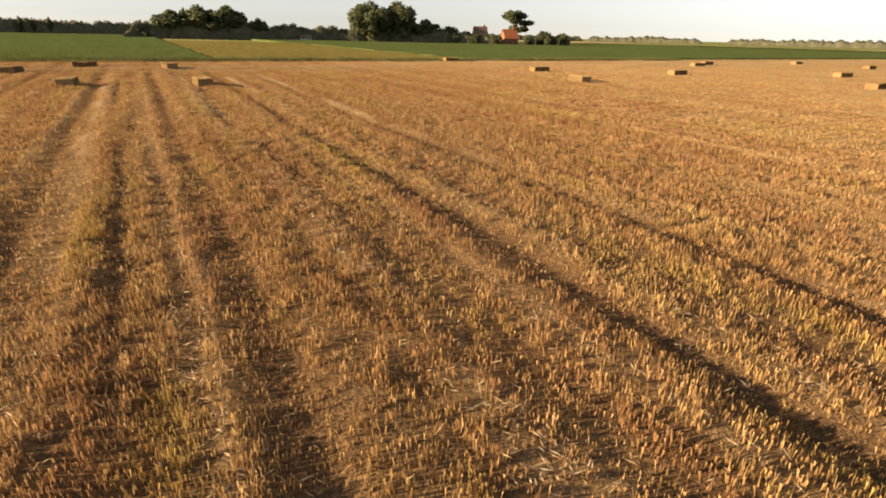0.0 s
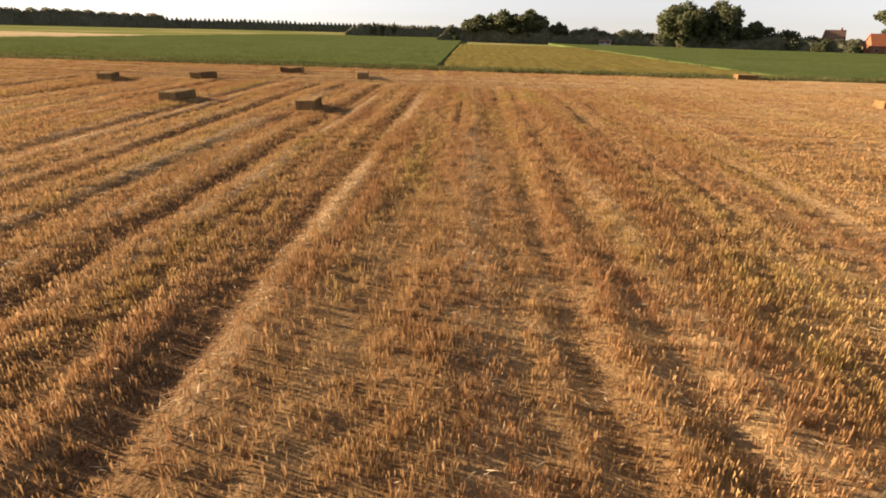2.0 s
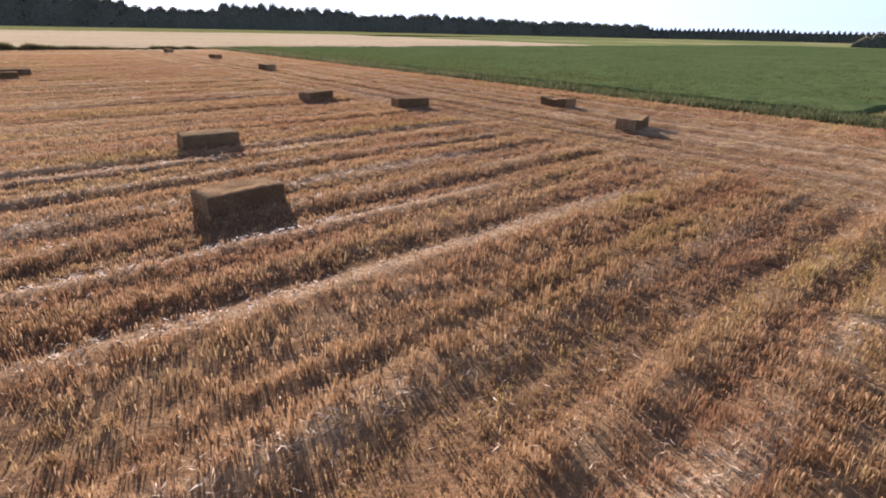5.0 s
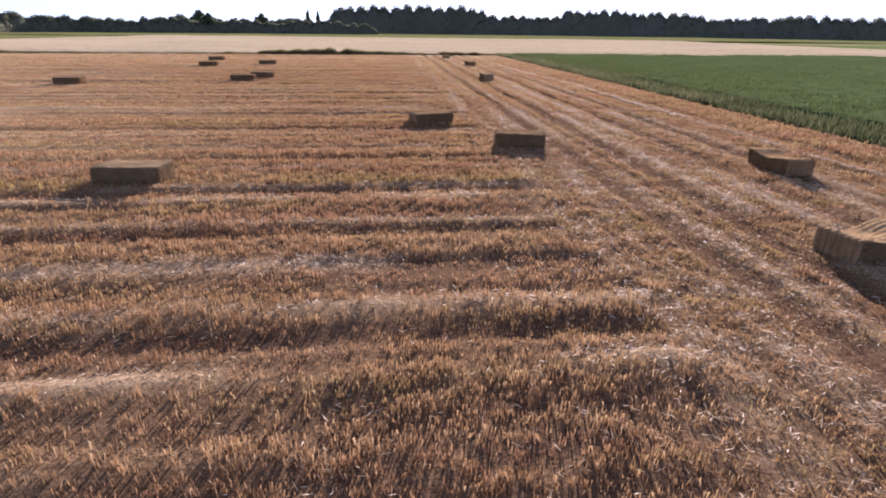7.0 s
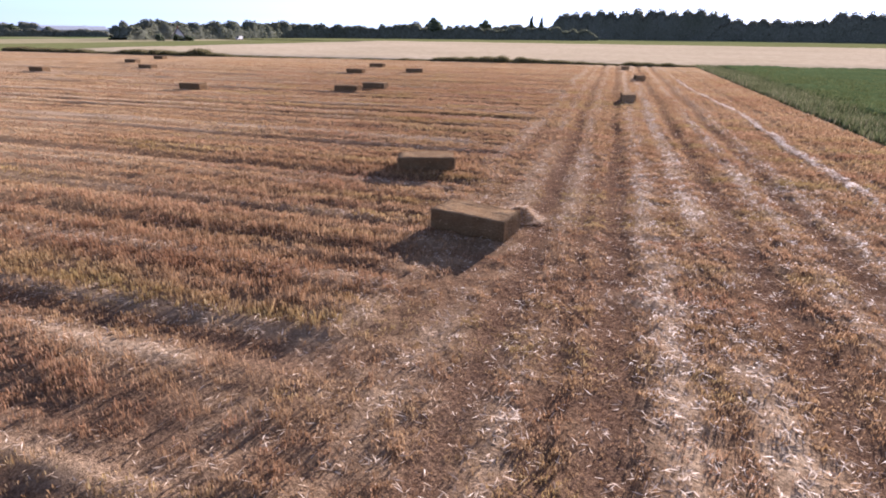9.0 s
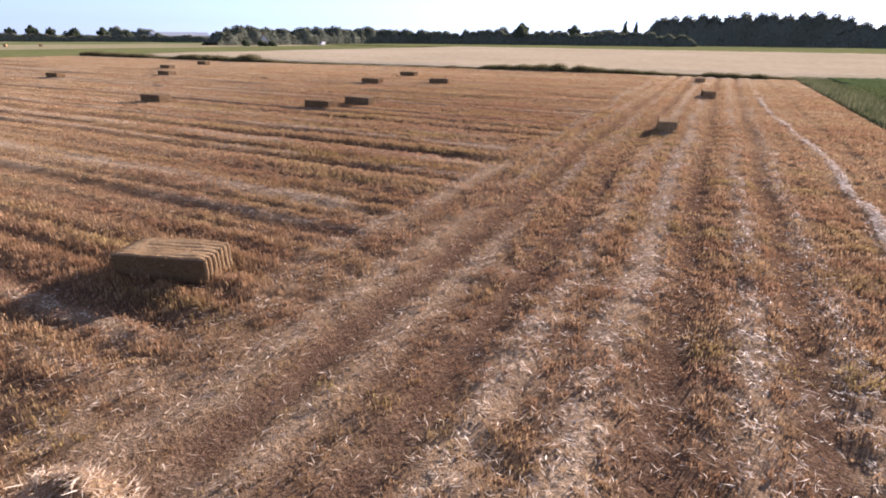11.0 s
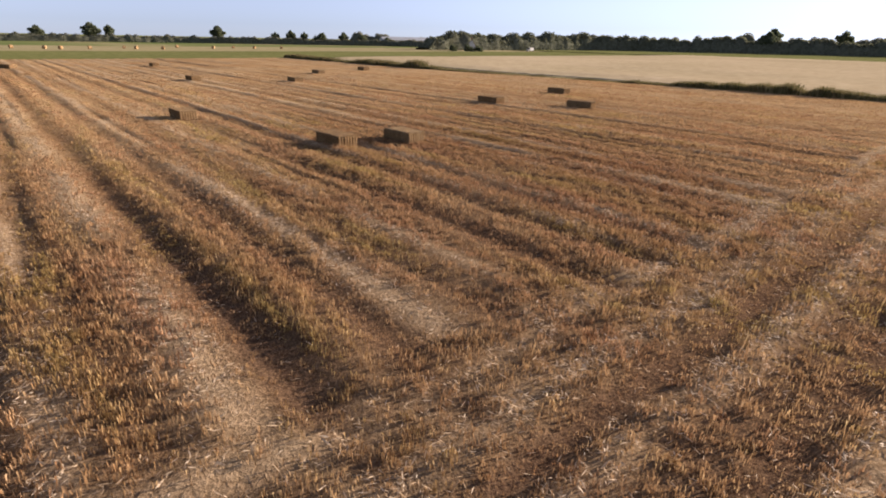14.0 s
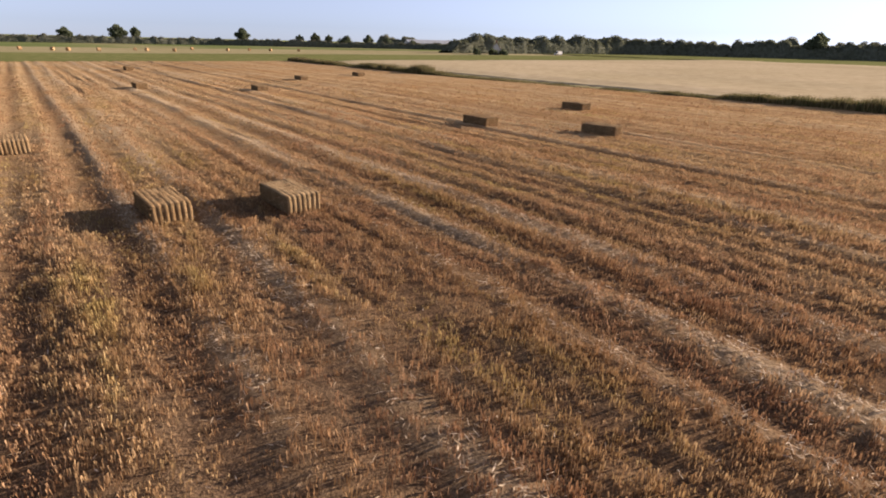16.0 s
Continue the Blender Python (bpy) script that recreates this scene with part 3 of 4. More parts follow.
# weeds along the edges
g = np.random.default_rng(21)
n = 70000
v = g.uniform(0, 162, n)
u = 0.3 - np.abs(g.normal(0.6, 1.4, n)) + wheat_edge(v)
thick = ramp(grain(u * 0, v, 13, 3), 0.3, 0.65)
tallest = (0.6 + 0.45 * ramp(v, 27, 35) * (1 - ramp(v, 42, 52)) + 0.6 * ramp(v, 94, 104)) * (0.6 + 0.75 * thick) * (0.5 + 0.8 * grain(v, u * 0, 1.7, 5))
x, y = xy(u, v)
blades("edge_weeds", x, y, np.zeros(n), tallest * g.uniform(0.5, 1, n), 0.07, 0.5, M_WEED, "tall dark weeds and grasses along the wheat edge", "weeds")
n = 70000
u, v = g.uniform(-3, 210, n), -np.abs(g.normal(1.9, 1.4, n)) - 0.1
x, y = xy(u, v)
tall = g.uniform(0.25, 0.75, n) * (0.6 + 0.5 * grain(u, v, 4, 2))
pale = g.random(n) > 0.25 + 0.3 * ramp(grain(u, v, 2.2, 4), 0.4, 0.6) + ramp(u + 12 * grain(u, v, 6, 1), 62, 92) * 0.3 + 0.25 * ramp(-v, 1.5, 3.5)
blades("margin_grass", x[pale], y[pale], np.zeros(pale.sum()), tall[pale], 0.04, 0.6, M_GRASS, "rough pale grass along the green crop edge", "grass")
blades("margin_weeds", x[~pale], y[~pale], np.zeros((~pale).sum()), tall[~pale] * 1.15, 0.05, 0.6, M_RANK, "rank dark green weeds along the crop edge", "weeds")
n = 45000
u = g.uniform(-3, 113, n)
v = -3.4 - 1.2 * grain(u, u * 0, 2.5, 3) - np.minimum(g.exponential(14, n), 90)
x, y = xy(u, v)
blades("crop_leaves", x, y, np.full(n, 0.28), g.uniform(0.15, 0.35, n), 0.06, 0.9, M_GREEN_LEAF, "broad green leaves of the dense crop", "crop leaves")


# ---------------------------------------------------------------- bales
def bale_body(seed, sag=0.0, length=2.35, width=1.2, height=0.68):
    g = np.random.default_rng(seed)
    nx, ny, nz = 70, 14, 9
    verts, faces, seen = [], [], {}

    def vert(i, j, k):
        key = (i, j, k)
        if key not in seen:
            p = Vector((i / nx - 0.5, j / ny - 0.5, k / nz - 0.5))
            q = Vector((p.x * width, p.y * length, p.z * height))
            # rounded edges
            r = 0.09
            inner = Vector([max(-d / 2 + r, min(d / 2 - r, c)) for c, d in zip(q, (width, length, height))])
            off = q - inner
            if off.length > 1e-6:
                q = inner + off.normalized() * min(off.length, r * 1.0)
            out = (q - inner).normalized() if off.length > 1e-6 else Vector()
            # lobes between the six strings, on top, bottom and the two ends
            ph = (q.x / width + 0.5) * 7
            lobe = abs(math.sin(math.pi * (ph + 0.0)))
            on_string = abs(out.z) > 0.3 or abs(out.y) > 0.3
            if on_string:
                deep = 0.055 if abs(out.y) > 0.3 else 0.014
                q += out * deep * ((lobe ** 0.6) - 0.77)
            # the pressed wads along the sides
            q += out * 0.03 * (noise.noise(Vector((q.x * 3, q.y * 9 + seed, q.z * 2.5))))
            q += out * 0.035 * noise.noise(Vector((q.x * 2 + seed, q.y * 2, q.z * 2)))
            q.z += height / 2
            q.z *= 1 - sag * math.cos(math.pi * (q.y / length - 0.06)) ** 2 * (0.7 + 0.3 * q.x / width)
            seen[key] = len(verts)
            verts.append(q)
        return seen[key]

    for i in range(nx):
        for j in range(ny):
            faces.append((vert(i, j, 0), vert(i, j + 1, 0), vert(i + 1, j + 1, 0), vert(i + 1, j, 0)))
            faces.append((vert(i, j, nz), vert(i + 1, j, nz), vert(i + 1, j + 1, nz), vert(i, j + 1, nz)))
    for i in range(nx):
        for k in range(nz):
            faces.append((vert(i, 0, k), vert(i + 1, 0, k), vert(i + 1, 0, k + 1), vert(i, 0, k + 1)))
            faces.append((vert(i, ny, k), vert(i, ny, k + 1), vert(i + 1, ny, k + 1), vert(i + 1, ny, k)))
    for j in range(ny):
        for k in range(nz):
            faces.append((vert(0, j, k), vert(0, j, k + 1), vert(0, j + 1, k + 1), vert(0, j + 1, k)))
            faces.append((vert(nx, j, k), vert(nx, j + 1, k), vert(nx, j + 1, k + 1), vert(nx, j, k + 1)))
    me = mesh_of("straw_bale", verts, faces, True)
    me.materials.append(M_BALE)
    me.materials.append(M_BALE_SIDE_SHADE)
    me.materials.append(M_BALE_END_SHADE)
    # Ends and long sides take the shade-dark copies; top and bottom stay plain.
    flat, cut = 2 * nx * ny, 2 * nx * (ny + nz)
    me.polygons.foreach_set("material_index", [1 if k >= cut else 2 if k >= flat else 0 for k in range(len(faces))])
    return me


def twine_loop(x, sag=0.0, length=2.35, width=1.2, height=0.68):
    """One string round the bale, lengthwise, lying in its furrow."""
    bm = bmesh.new()
    a, b, r = length / 2 - 0.05, height / 2 - 0.05, 0.09
    pts = []
    for cy, cz, q in ((a - r, b - r, 0), (-a + r, b - r, 1), (-a + r, -b + r, 2), (a - r, -b + r, 3)):
        for s in range(4):
            t = (q + s / 3) * math.pi / 2
            pts.append((cy + math.cos(t) * r, cz + math.sin(t) * r))
        if q in (0, 2):
            pts += [(cy * (1 - 2 * k / 9), pts[-1][1]) for k in range(1, 9)]
    ring = []
    for py, pz in pts:
        k = 0.012 / math.hypot(py, pz)
        low = 1 - sag * math.cos(math.pi * (py / length - 0.06)) ** 2 * (0.7 + 0.3 * x / width)
        ring.append([bm.verts.new((x + dx, py * (1 + k * s), (pz * (1 + k * s) + height / 2) * low)) for dx, s in ((-0.01, 0), (0, 1), (0.01, 0), (0, -1))])
    for p, q in zip(ring, ring[1:] + ring[:1]):
        for i in range(4):
            bm.faces.new((p[i], p[(i + 1) % 4], q[(i + 1) % 4], q[i]))
    return bm


def loose_tufts(seed, sag=0.0, length=2.35, width=1.2, height=0.68):
    """Ends of straw that stick out of a bale and lie round its foot."""
    g = np.random.default_rng(seed)
    n = 300
    s = g.integers(0, 5, n)
    p = np.stack([g.uniform(-0.5, 0.5, n) * width, g.uniform(-0.5, 0.5, n) * length, g.uniform(0.02, 1, n) * height], -1)
    o = g.normal(0, 0.4, (n, 3))
    for side, axis, at, sign in ((0, 0, width / 2, 1), (1, 0, -width / 2, -1), (2, 1, length / 2, 1), (3, 1, -length / 2, -1), (4, 2, height, 1)):
        m = s == side
        p[m, axis] = at - 0.03 * sign
        o[m, axis] = sign * np.abs(o[m, axis]) + 0.3 * sign
    o *= g.uniform(0.06, 0.16, n)[:, None]
    p[:, 2] *= 1 - sag * np.cos(math.pi * (p[:, 1] / length - 0.06)) ** 2 * (0.7 + 0.3 * p[:, 0] / width)
    w = g.normal(0, 0.008, (n, 3))
    me = raw_mesh("loose_straw", np.stack([p - w, p + w, p + o], 1).reshape(-1, 3), np.arange(3 * n).reshape(n, 3))
    return me


def build_bale(seed, sag=0.0):
    me = bale_body(seed, sag)
    ob = new("straw_bale", me)
    for k in range(6):
        part("twine", twine_loop(((k + 1) / 7 - 0.5) * 1.2, sag), M_TWINE, ob, "faded twine")
    part_mesh("loose_straw", loose_tufts(seed, sag), M_BALE, ob, "pale loose straw ends")["kind"] = "stuff"
    return ob


BALES = [  # x, y, heading of the long side
    (-27.9, 39.6, 33), (-36.9, 37.0, 24), (-53.0, 41.3, 47), (-49.05, 47.68, 17), (-49.0, 58.5, 119), (-39.9, 59.2, 41),
    (-82.9, 34.8, 121), (-105.0, 24.8, 124), (-58.1, 2.2, 30), (-83.3, -6.1, 32), (-68.4, 13.45, 31), (-72.25, 12.7, 31),
    (-94.3, -15.4, 28), (-90.5, -1.9, 40), (-51.4, -33.6, 30), (-64.3, -31.8, 27), (-67.2, -49.5, 28), (-75.3, -60.5, 25),
    (-7.3, 90.8, 118), (3.8, 67.4, 118), (5.2, 51.9, 22), (21.4, 66.6, 118), (35.6, 92.0, 112), (41.0, 100.0, 118), (65.0, 111.0, 118),
    (45.0, 69.6, 110), (68.8, 96.0, 118), (34.4, 50.2, 125), (-37.4, -69.0, 30), (-18.4, -59.0, 60), (-122.5, 13.6, 118)]
SLUMPED = {4: 0.34, 5: 0.42}
models = [build_bale(s) for s in (1, 2, 3)]
for i, (bx, by, yaw) in enumerate(BALES):
    m = pose(bx, by, 0.02, 0, 0, yaw + (180 if i % 2 else 0))
    if i in SLUMPED:
        ob = build_bale(i + 1, SLUMPED[i])
        ob.matrix_basis = m
        tagged(ob, "slumped straw bale with a sagging middle, lying on stubble", "straw bale", "straw bales on the stubble")
        continue
    if i < 3:
        ob = models[i]
        ob.matrix_basis = m
    else:
        ob = copy_thing(models[i % 3], m)
    tagged(ob, "large rectangular golden straw bale tied with twine, lying on stubble", "straw bale", "straw bales on the stubble")

# a torn-off wad of straw at one bale's end: a pressed lump under loose stalks
g = np.random.default_rng(31)
rings, spokes = 7, 22
A, R = np.meshgrid(np.linspace(0, 2 * math.pi, spokes, endpoint=False), np.linspace(1, 0.02, rings))
px, py = np.cos(A) * R * 0.36, np.sin(A) * R * 0.62
core = np.stack([px, py, 0.4 * (1 - R ** 2.6) * (0.2 + 1.1 * grain(px, py, 0.22, 3)) + 0.01], -1).reshape(-1, 3)
i = np.arange(rings * spokes).reshape(rings, spokes)
core_faces = np.stack([i[:-1], np.roll(i[:-1], -1, 1), np.roll(i[1:], -1, 1), i[1:]], -1).reshape(-1, 4)
n = 2000
a, r = g.uniform(0, 2 * math.pi, n), np.sqrt(g.random(n)) * 1.35
b = g.uniform(0, 2 * math.pi, n)
px, py = np.cos(a) * r * 0.38, np.sin(a) * r * 0.64
p = np.stack([px, py, 0.01 + 0.41 * np.clip(1 - r ** 2.6, 0, 1) * (0.2 + 1.1 * grain(px, py, 0.22, 3)) + g.uniform(-0.02, 0.04, n)], -1)
o = np.stack([np.cos(b), np.sin(b), g.normal(0.05, 0.3, n)], -1) * g.uniform(0.07, 0.2, n)[:, None]
w = np.cross(o, g.normal(0, 1, (n, 3)))
w *= (0.008 / (np.linalg.norm(w, axis=1) + 1e-6))[:, None]
stalks = np.stack([p - w, p + w, p + o + w * 0.4, p + o - w * 0.4], 1).reshape(-1, 3)
me = raw_mesh("straw_clump", np.concatenate([core, stalks]), np.concatenate([core_faces, len(core) + np.arange(4 * n).reshape(n, 4)]))
me.materials.append(M_BALE)
me.materials.append(M_LITTER)
me.polygons.foreach_set("material_index", np.repeat([0, 1], [len(core_faces), n]).astype(np.int32))
wad = new("straw_clump", me)
wad.matrix_basis = pose(-50.72, 47.95, 0.04, 0, 0, 48)
tagged(wad, "torn-off clump of loose golden straw beside a bale", "straw clump")


def round_bale():
    bm = bmesh.new()
    bmesh.ops.create_cone(bm, cap_ends=True, segments=24, radius1=0.65, radius2=0.65, depth=1.2)
    bmesh.ops.bevel(bm, geom=[e for e in bm.edges if abs(e.verts[0].co.z - e.verts[1].co.z) < 0.01], offset=0.1, segments=3, affect="EDGES")
    for q in bm.verts:
        q.co = Vector((q.co.z, q.co.y, q.co.x + 0.63)) + 0.03 * noise.noise_vector(q.co * 3)
    return part("round_bale", bm, M_BALE, None)


first = None
for i, (bx, by) in enumerate(((30, -172), (17, -177), (24, -170), (10, -192), (4, -187), (-5, -190), (-2, -226), (-20, -214), (-26, -232), (-36, -230), (-48, -240), (42, -175))):
    m = pose(bx, by - 14, 0.05, 0, 0, 37 * i)
    if first is None:
        first = round_bale()
        first.matrix_basis = m
        ob = first
    else:
        ob = copy_thing(first, m)
    tagged(ob, "round tan hay bale lying on the mown meadow", "hay bale", "round bales on the meadow")


# ---------------------------------------------------------------- trees
def crown_mesh(seed, lobes, leaf, count):
    """Leaf clumps strewn through and over rounded lobes (x, y, z, rx, rz)."""
    g = np.random.default_rng(seed)
    L = np.array(lobes, float)
    vol = L[:, 3] ** 2 * L[:, 4]
    which = g.choice(len(L), count, p=vol ** 0.62 / (vol ** 0.62).sum())
    d = g.normal(size=(count, 3))
    d /= np.linalg.norm(d, axis=1)[:, None]
    r = g.random(count) ** 0.3 * g.uniform(0.82, 1.12, count)
    size = L[which]
    c = size[:, :3] + d * r[:, None] * size[:, [3, 3, 4]]
    t1 = g.normal(size=(count, 3))
    t1 /= np.linalg.norm(t1, axis=1)[:, None]
    t2 = np.cross(t1, d + 0.4 * g.normal(size=(count, 3)))
    t2 /= np.linalg.norm(t2, axis=1)[:, None] + 1e-9
    s = leaf * g.uniform(0.5, 1.3, count)[:, None]
    v = np.stack([c - t1 * s, c + t2 * s * 0.7, c + t1 * s, c - t2 * s * 0.7], 1).reshape(-1, 3)
    v[:, 2] = np.maximum(v[:, 2], 0.15)
    return raw_mesh("crown", v, np.arange(4 * count).reshape(count, 4))


def limb(bm, a, b, ra, rb, sides=7):
    a, b = Vector(a), Vector(b)
    q = (b - a).to_track_quat("Z", "Y").to_matrix()
    rings = []
    for p, r in ((a, ra), (a.lerp(b, 0.5) + Vector((0.06, -0.04, 0)) * (b - a).length, (ra + rb) / 2), (b, rb)):
        rings.append([bm.verts.new(p + q @ Vector((math.cos(k * 2 * math.pi / sides) * r, math.sin(k * 2 * math.pi / sides) * r, 0))) for k in range(sides)])
    for p, s in zip(rings, rings[1:]):
        for k in range(sides):
            bm.faces.new((p[k], p[(k + 1) % sides], s[(k + 1) % sides], s[k]))


def build_tree(seed, form, leaf=0.42, count=2600, leaves=None):
    """A tree ten metres high. form: round, tall, wide, flat, bush."""
    g = random.Random(seed)
    lobes, trunk = [], 3.0
    if form == "round":
        for k in range(26):
            a, r = g.uniform(0, 6.28), math.sqrt(g.random()) * 3.3
            z = 5.3 + math.sqrt(1 - (r / 3.6) ** 2) * g.uniform(-3.0, 3.0)
            lobes.append((math.cos(a) * r, math.sin(a) * r, z, g.uniform(1.1, 1.7), g.uniform(1.0, 1.5)))
        lobes += [(0.2, 0, 8.2, 1.6, 1.5), (0, 0, 5.0, 3.1, 2.7), (0.2, 0, 6.6, 2.7, 2.2)]
    elif form == "tall":
        for k in range(12):
            z = 1.6 + k * 0.68
            w = 0.95 * math.sin(math.pi * min(0.95, (k + 2) / 14))
            lobes.append((g.uniform(-0.35, 0.35), g.uniform(-0.35, 0.35), z, w, 1.0))
    elif form == "wide":
        for k in range(36):
            a, r = g.uniform(0, 6.28), math.sqrt(g.random()) * 4.2
            z = 4.9 + math.sqrt(1 - (r / 4.6) ** 2) * g.uniform(-3.4, 3.5)
            lobes.append((math.cos(a) * r, math.sin(a) * r, z, g.uniform(1.1, 1.7), g.uniform(1.1, 1.7)))
        lobes += [(0.5, 0, 8.4, 1.9, 1.4), (0, 0, 4.6, 3.9, 3.0), (0.2, 0.2, 6.6, 3.0, 2.3)]
        trunk = 2.2
    elif form == "flat":
        for k in range(11):
            a, r = g.uniform(0, 6.28), g.uniform(0.3, 3.0)
            lobes.append((math.cos(a) * r + 0.9, math.sin(a) * r, g.uniform(6.2, 8.6) + 0.12 * math.cos(a) * r, g.uniform(0.9, 1.6), g.uniform(0.6, 1.0)))
        for k in range(4):
            lobes.append((g.uniform(-2.6, 0.5), g.uniform(-1, 1), g.uniform(4.2, 6.4), 1.2, 0.9))
        trunk = 5.0
    else:
        for k in range(12):
            a, r = g.uniform(0, 6.28), g.uniform(0.3, 5.4)
            lobes.append((math.cos(a) * r, math.sin(a) * r, g.uniform(2, 6.4) * (1.15 - r / 9), g.uniform(2.0, 3.0), g.uniform(1.9, 3.2)))
        trunk = 1.2
    root = new("tree")
    bm = bmesh.new()
    top = Vector((0.9 if form == "flat" else 0.1, 0, trunk + 1.6))
    limb(bm, (0, 0, -0.2), top, 0.34, 0.2, 9)
    for lx, ly, lz, r, h in lobes:
        if form != "tall" or lz > 6:
            s = top * g.uniform(0.6, 1.0)
            limb(bm, s, (lx * 0.9, ly * 0.9, max(lz, s.z + 0.2)), 0.13, 0.03, 5)
    part("trunk", bm, M_BARK, root, "grey-brown trunk and limbs")
    part_mesh("crown", crown_mesh(seed, lobes, leaf, count), leaves or M_LEAVES, root, "leafy crown with gaps")
    return root


def place(model, used, x, y, h, w=None, turn=0.0, label="", group=""):
    """Puts a ten-metre tree at a spot, h metres high and its crown widened by w."""
    k = h / 10
    m = pose(x, y, 0, 0, 0, turn) @ Matrix.Diagonal((k * (w or 1), k * (w or 1), k, 1))
    if model not in used:
        used.append(model)
        model.matrix_basis = m
        ob = model
    else:
        base = model.scale.copy()
        ob = copy_thing(model, m @ Matrix.Diagonal((1 / base.x, 1 / base.y, 1 / base.z, 1)))
    return tagged(ob, label, "tree", group)


T_ROUND, T_ROUND2, T_TALL = build_tree(31, "round", 0.45, 4600), build_tree(32, "round", 0.45, 4600), build_tree(33, "tall", 0.3, 1500)
T_WIDE, T_FLAT, T_BUSH = build_tree(34, "wide", 0.42, 6600, M_WILLOW), build_tree(35, "flat", 0.36, 2400), build_tree(36, "bush", 0.6, 2600)
T_WIDE2 = build_tree(37, "wide", 0.42, 6600)
used = []
FARM = "trees round the farmyard"
for model, x, y, h, w, label in (
        (T_BUSH, -154, 271, 7.5, 1.2, "dark green shrub at the farmyard's edge"),
        (T_ROUND, -141, 276, 13.5, 1.6, "broad olive-green tree in the farmyard belt"),
        (T_ROUND2, -129, 281, 16.0, 1.45, "tall grey-green tree in the farmyard belt"),
        (T_ROUND, -117, 286, 16.5, 1.35, "tall airy tree with gaps in its crown"),
        (T_ROUND2, -103, 289, 10.6, 1.1, "small dark round tree before the farm"),
        (T_BUSH, -94, 294, 8.6, 0.9, "dark green shrub behind the farm hedge"),
        (T_BUSH, -72, 300, 7.4, 1.2, "dark green shrub behind the farm hedge"),
        (T_BUSH, -60, 302, 8.0, 1.1, "dark green shrub behind the farm hedge"),
        (T_WIDE, -47, 298, 20.5, 1.05, "huge grey-green willow with a full crown"),
        (T_WIDE2, -32, 303, 21.0, 1.08, "huge dark broadleaf tree beside the willow"),
        (T_ROUND2, -17, 305, 12.6, 1.4, "dark round tree in the farmyard belt"),
        (T_BUSH, -4, 303, 11.0, 1.0, "broad dark shrub in the farmyard belt"),
        (T_BUSH, 10, 300, 7.0, 0.9, "dark shrub before the brick house"),
        (T_BUSH, 20, 299, 5.6, 0.9, "dark shrub before the farmhouse"),
        (T_BUSH, 38, 301, 6.0, 0.9, "dark shrub before the farmhouse"),
        (T_BUSH, -84, 298, 8.2, 1.0, "dark green shrub behind the farm hedge"),
        (T_BUSH, -110, 292, 9.0, 1.1, "dark green shrub between the farmyard trees"),
        (T_BUSH, -124, 288, 9.5, 1.1, "dark green shrub between the farmyard trees"),
        (T_FLAT, 34, 316, 19.0, 1.35, "leaning tree with a flat windswept crown"),
        (T_BUSH, 47, 304, 9.4, 1.0, "low grey-green shrub beside the farmhouse"),
        (T_BUSH, 57, 304, 8.2, 1.1, "low grey-green shrub beside the farmhouse")):
    place(model, used, x, y, h, w, (x * 7) % 360, label, FARM)

LONE = "single trees on the horizon"
for model, x, y, h, w, label in (
        (T_ROUND, -600, -539, 27, 1.0, "lone round tree above the far wood"),
        (T_ROUND2, -484, -336, 19.5, 0.85, "narrow dark tree above the far wood"),
        (T_TALL, -616, -376, 27, 1.1, "slim poplar above the far wood"),
        (T_TALL, -623, -366, 26, 1.1, "slim poplar above the far wood"),
        (T_ROUND2, 138, -432, 11.5, 1.1, "small round tree on the far dyke"),
        (T_ROUND, 106, -446, 14.5, 1.05, "round dark tree on the far dyke"),
        (T_ROUND2, 95, -450, 13, 0.8, "narrow grey-green tree on the far dyke"),
        (T_BUSH, 36, -462, 7.5, 1.1, "low shrubs on the far dyke"),
        (T_ROUND, 18, -470, 14.5, 1.05, "lone round tree on the far dyke"),
        (T_ROUND2, -29, -472, 10, 0.9, "small dark tree in the far hedge"),
        (T_ROUND, -42, -475, 12, 0.9, "small dark tree in the far hedge"),
        (T_ROUND2, -54, -475, 10.5, 0.8, "small dark tree in the far hedge"),
        (T_BUSH, -69, -476, 12.5, 0.8, "broad dark tree in the far hedge"),
        (T_ROUND, -88, -474, 11.2, 1.0, "small dark tree in the far hedge"),
        (T_BUSH, -105, -474, 11, 0.85, "broad dark tree in the far hedge"),
        (T_BUSH, -127, -472, 9, 0.9, "broad dark shrub in the far hedge"),
        (T_ROUND, -386, -308, 16.5, 0.95, "round tree standing above the far belt"),
        (T_BUSH, -147, -257, 4.6, 0.9, "dark shrub before the white house"),
        (T_BUSH, -153, -258, 4.0, 1.0, "dark shrub before the white house"),
        (T_BUSH, -139, -259, 4.4, 1.0, "dark shrub before the white house"),
        (T_TALL, -289, 377, 10.5, 1.6, "slim poplar behind the green crop"),
        (T_TALL, -284, 382, 9.6, 1.5, "slim poplar behind the green crop"),
        (T_TALL, -277, 388, 10.5, 1.7, "slim poplar behind the green crop")):
    place(model, used, x, y, h, w, (x * 7) % 360, label, LONE)


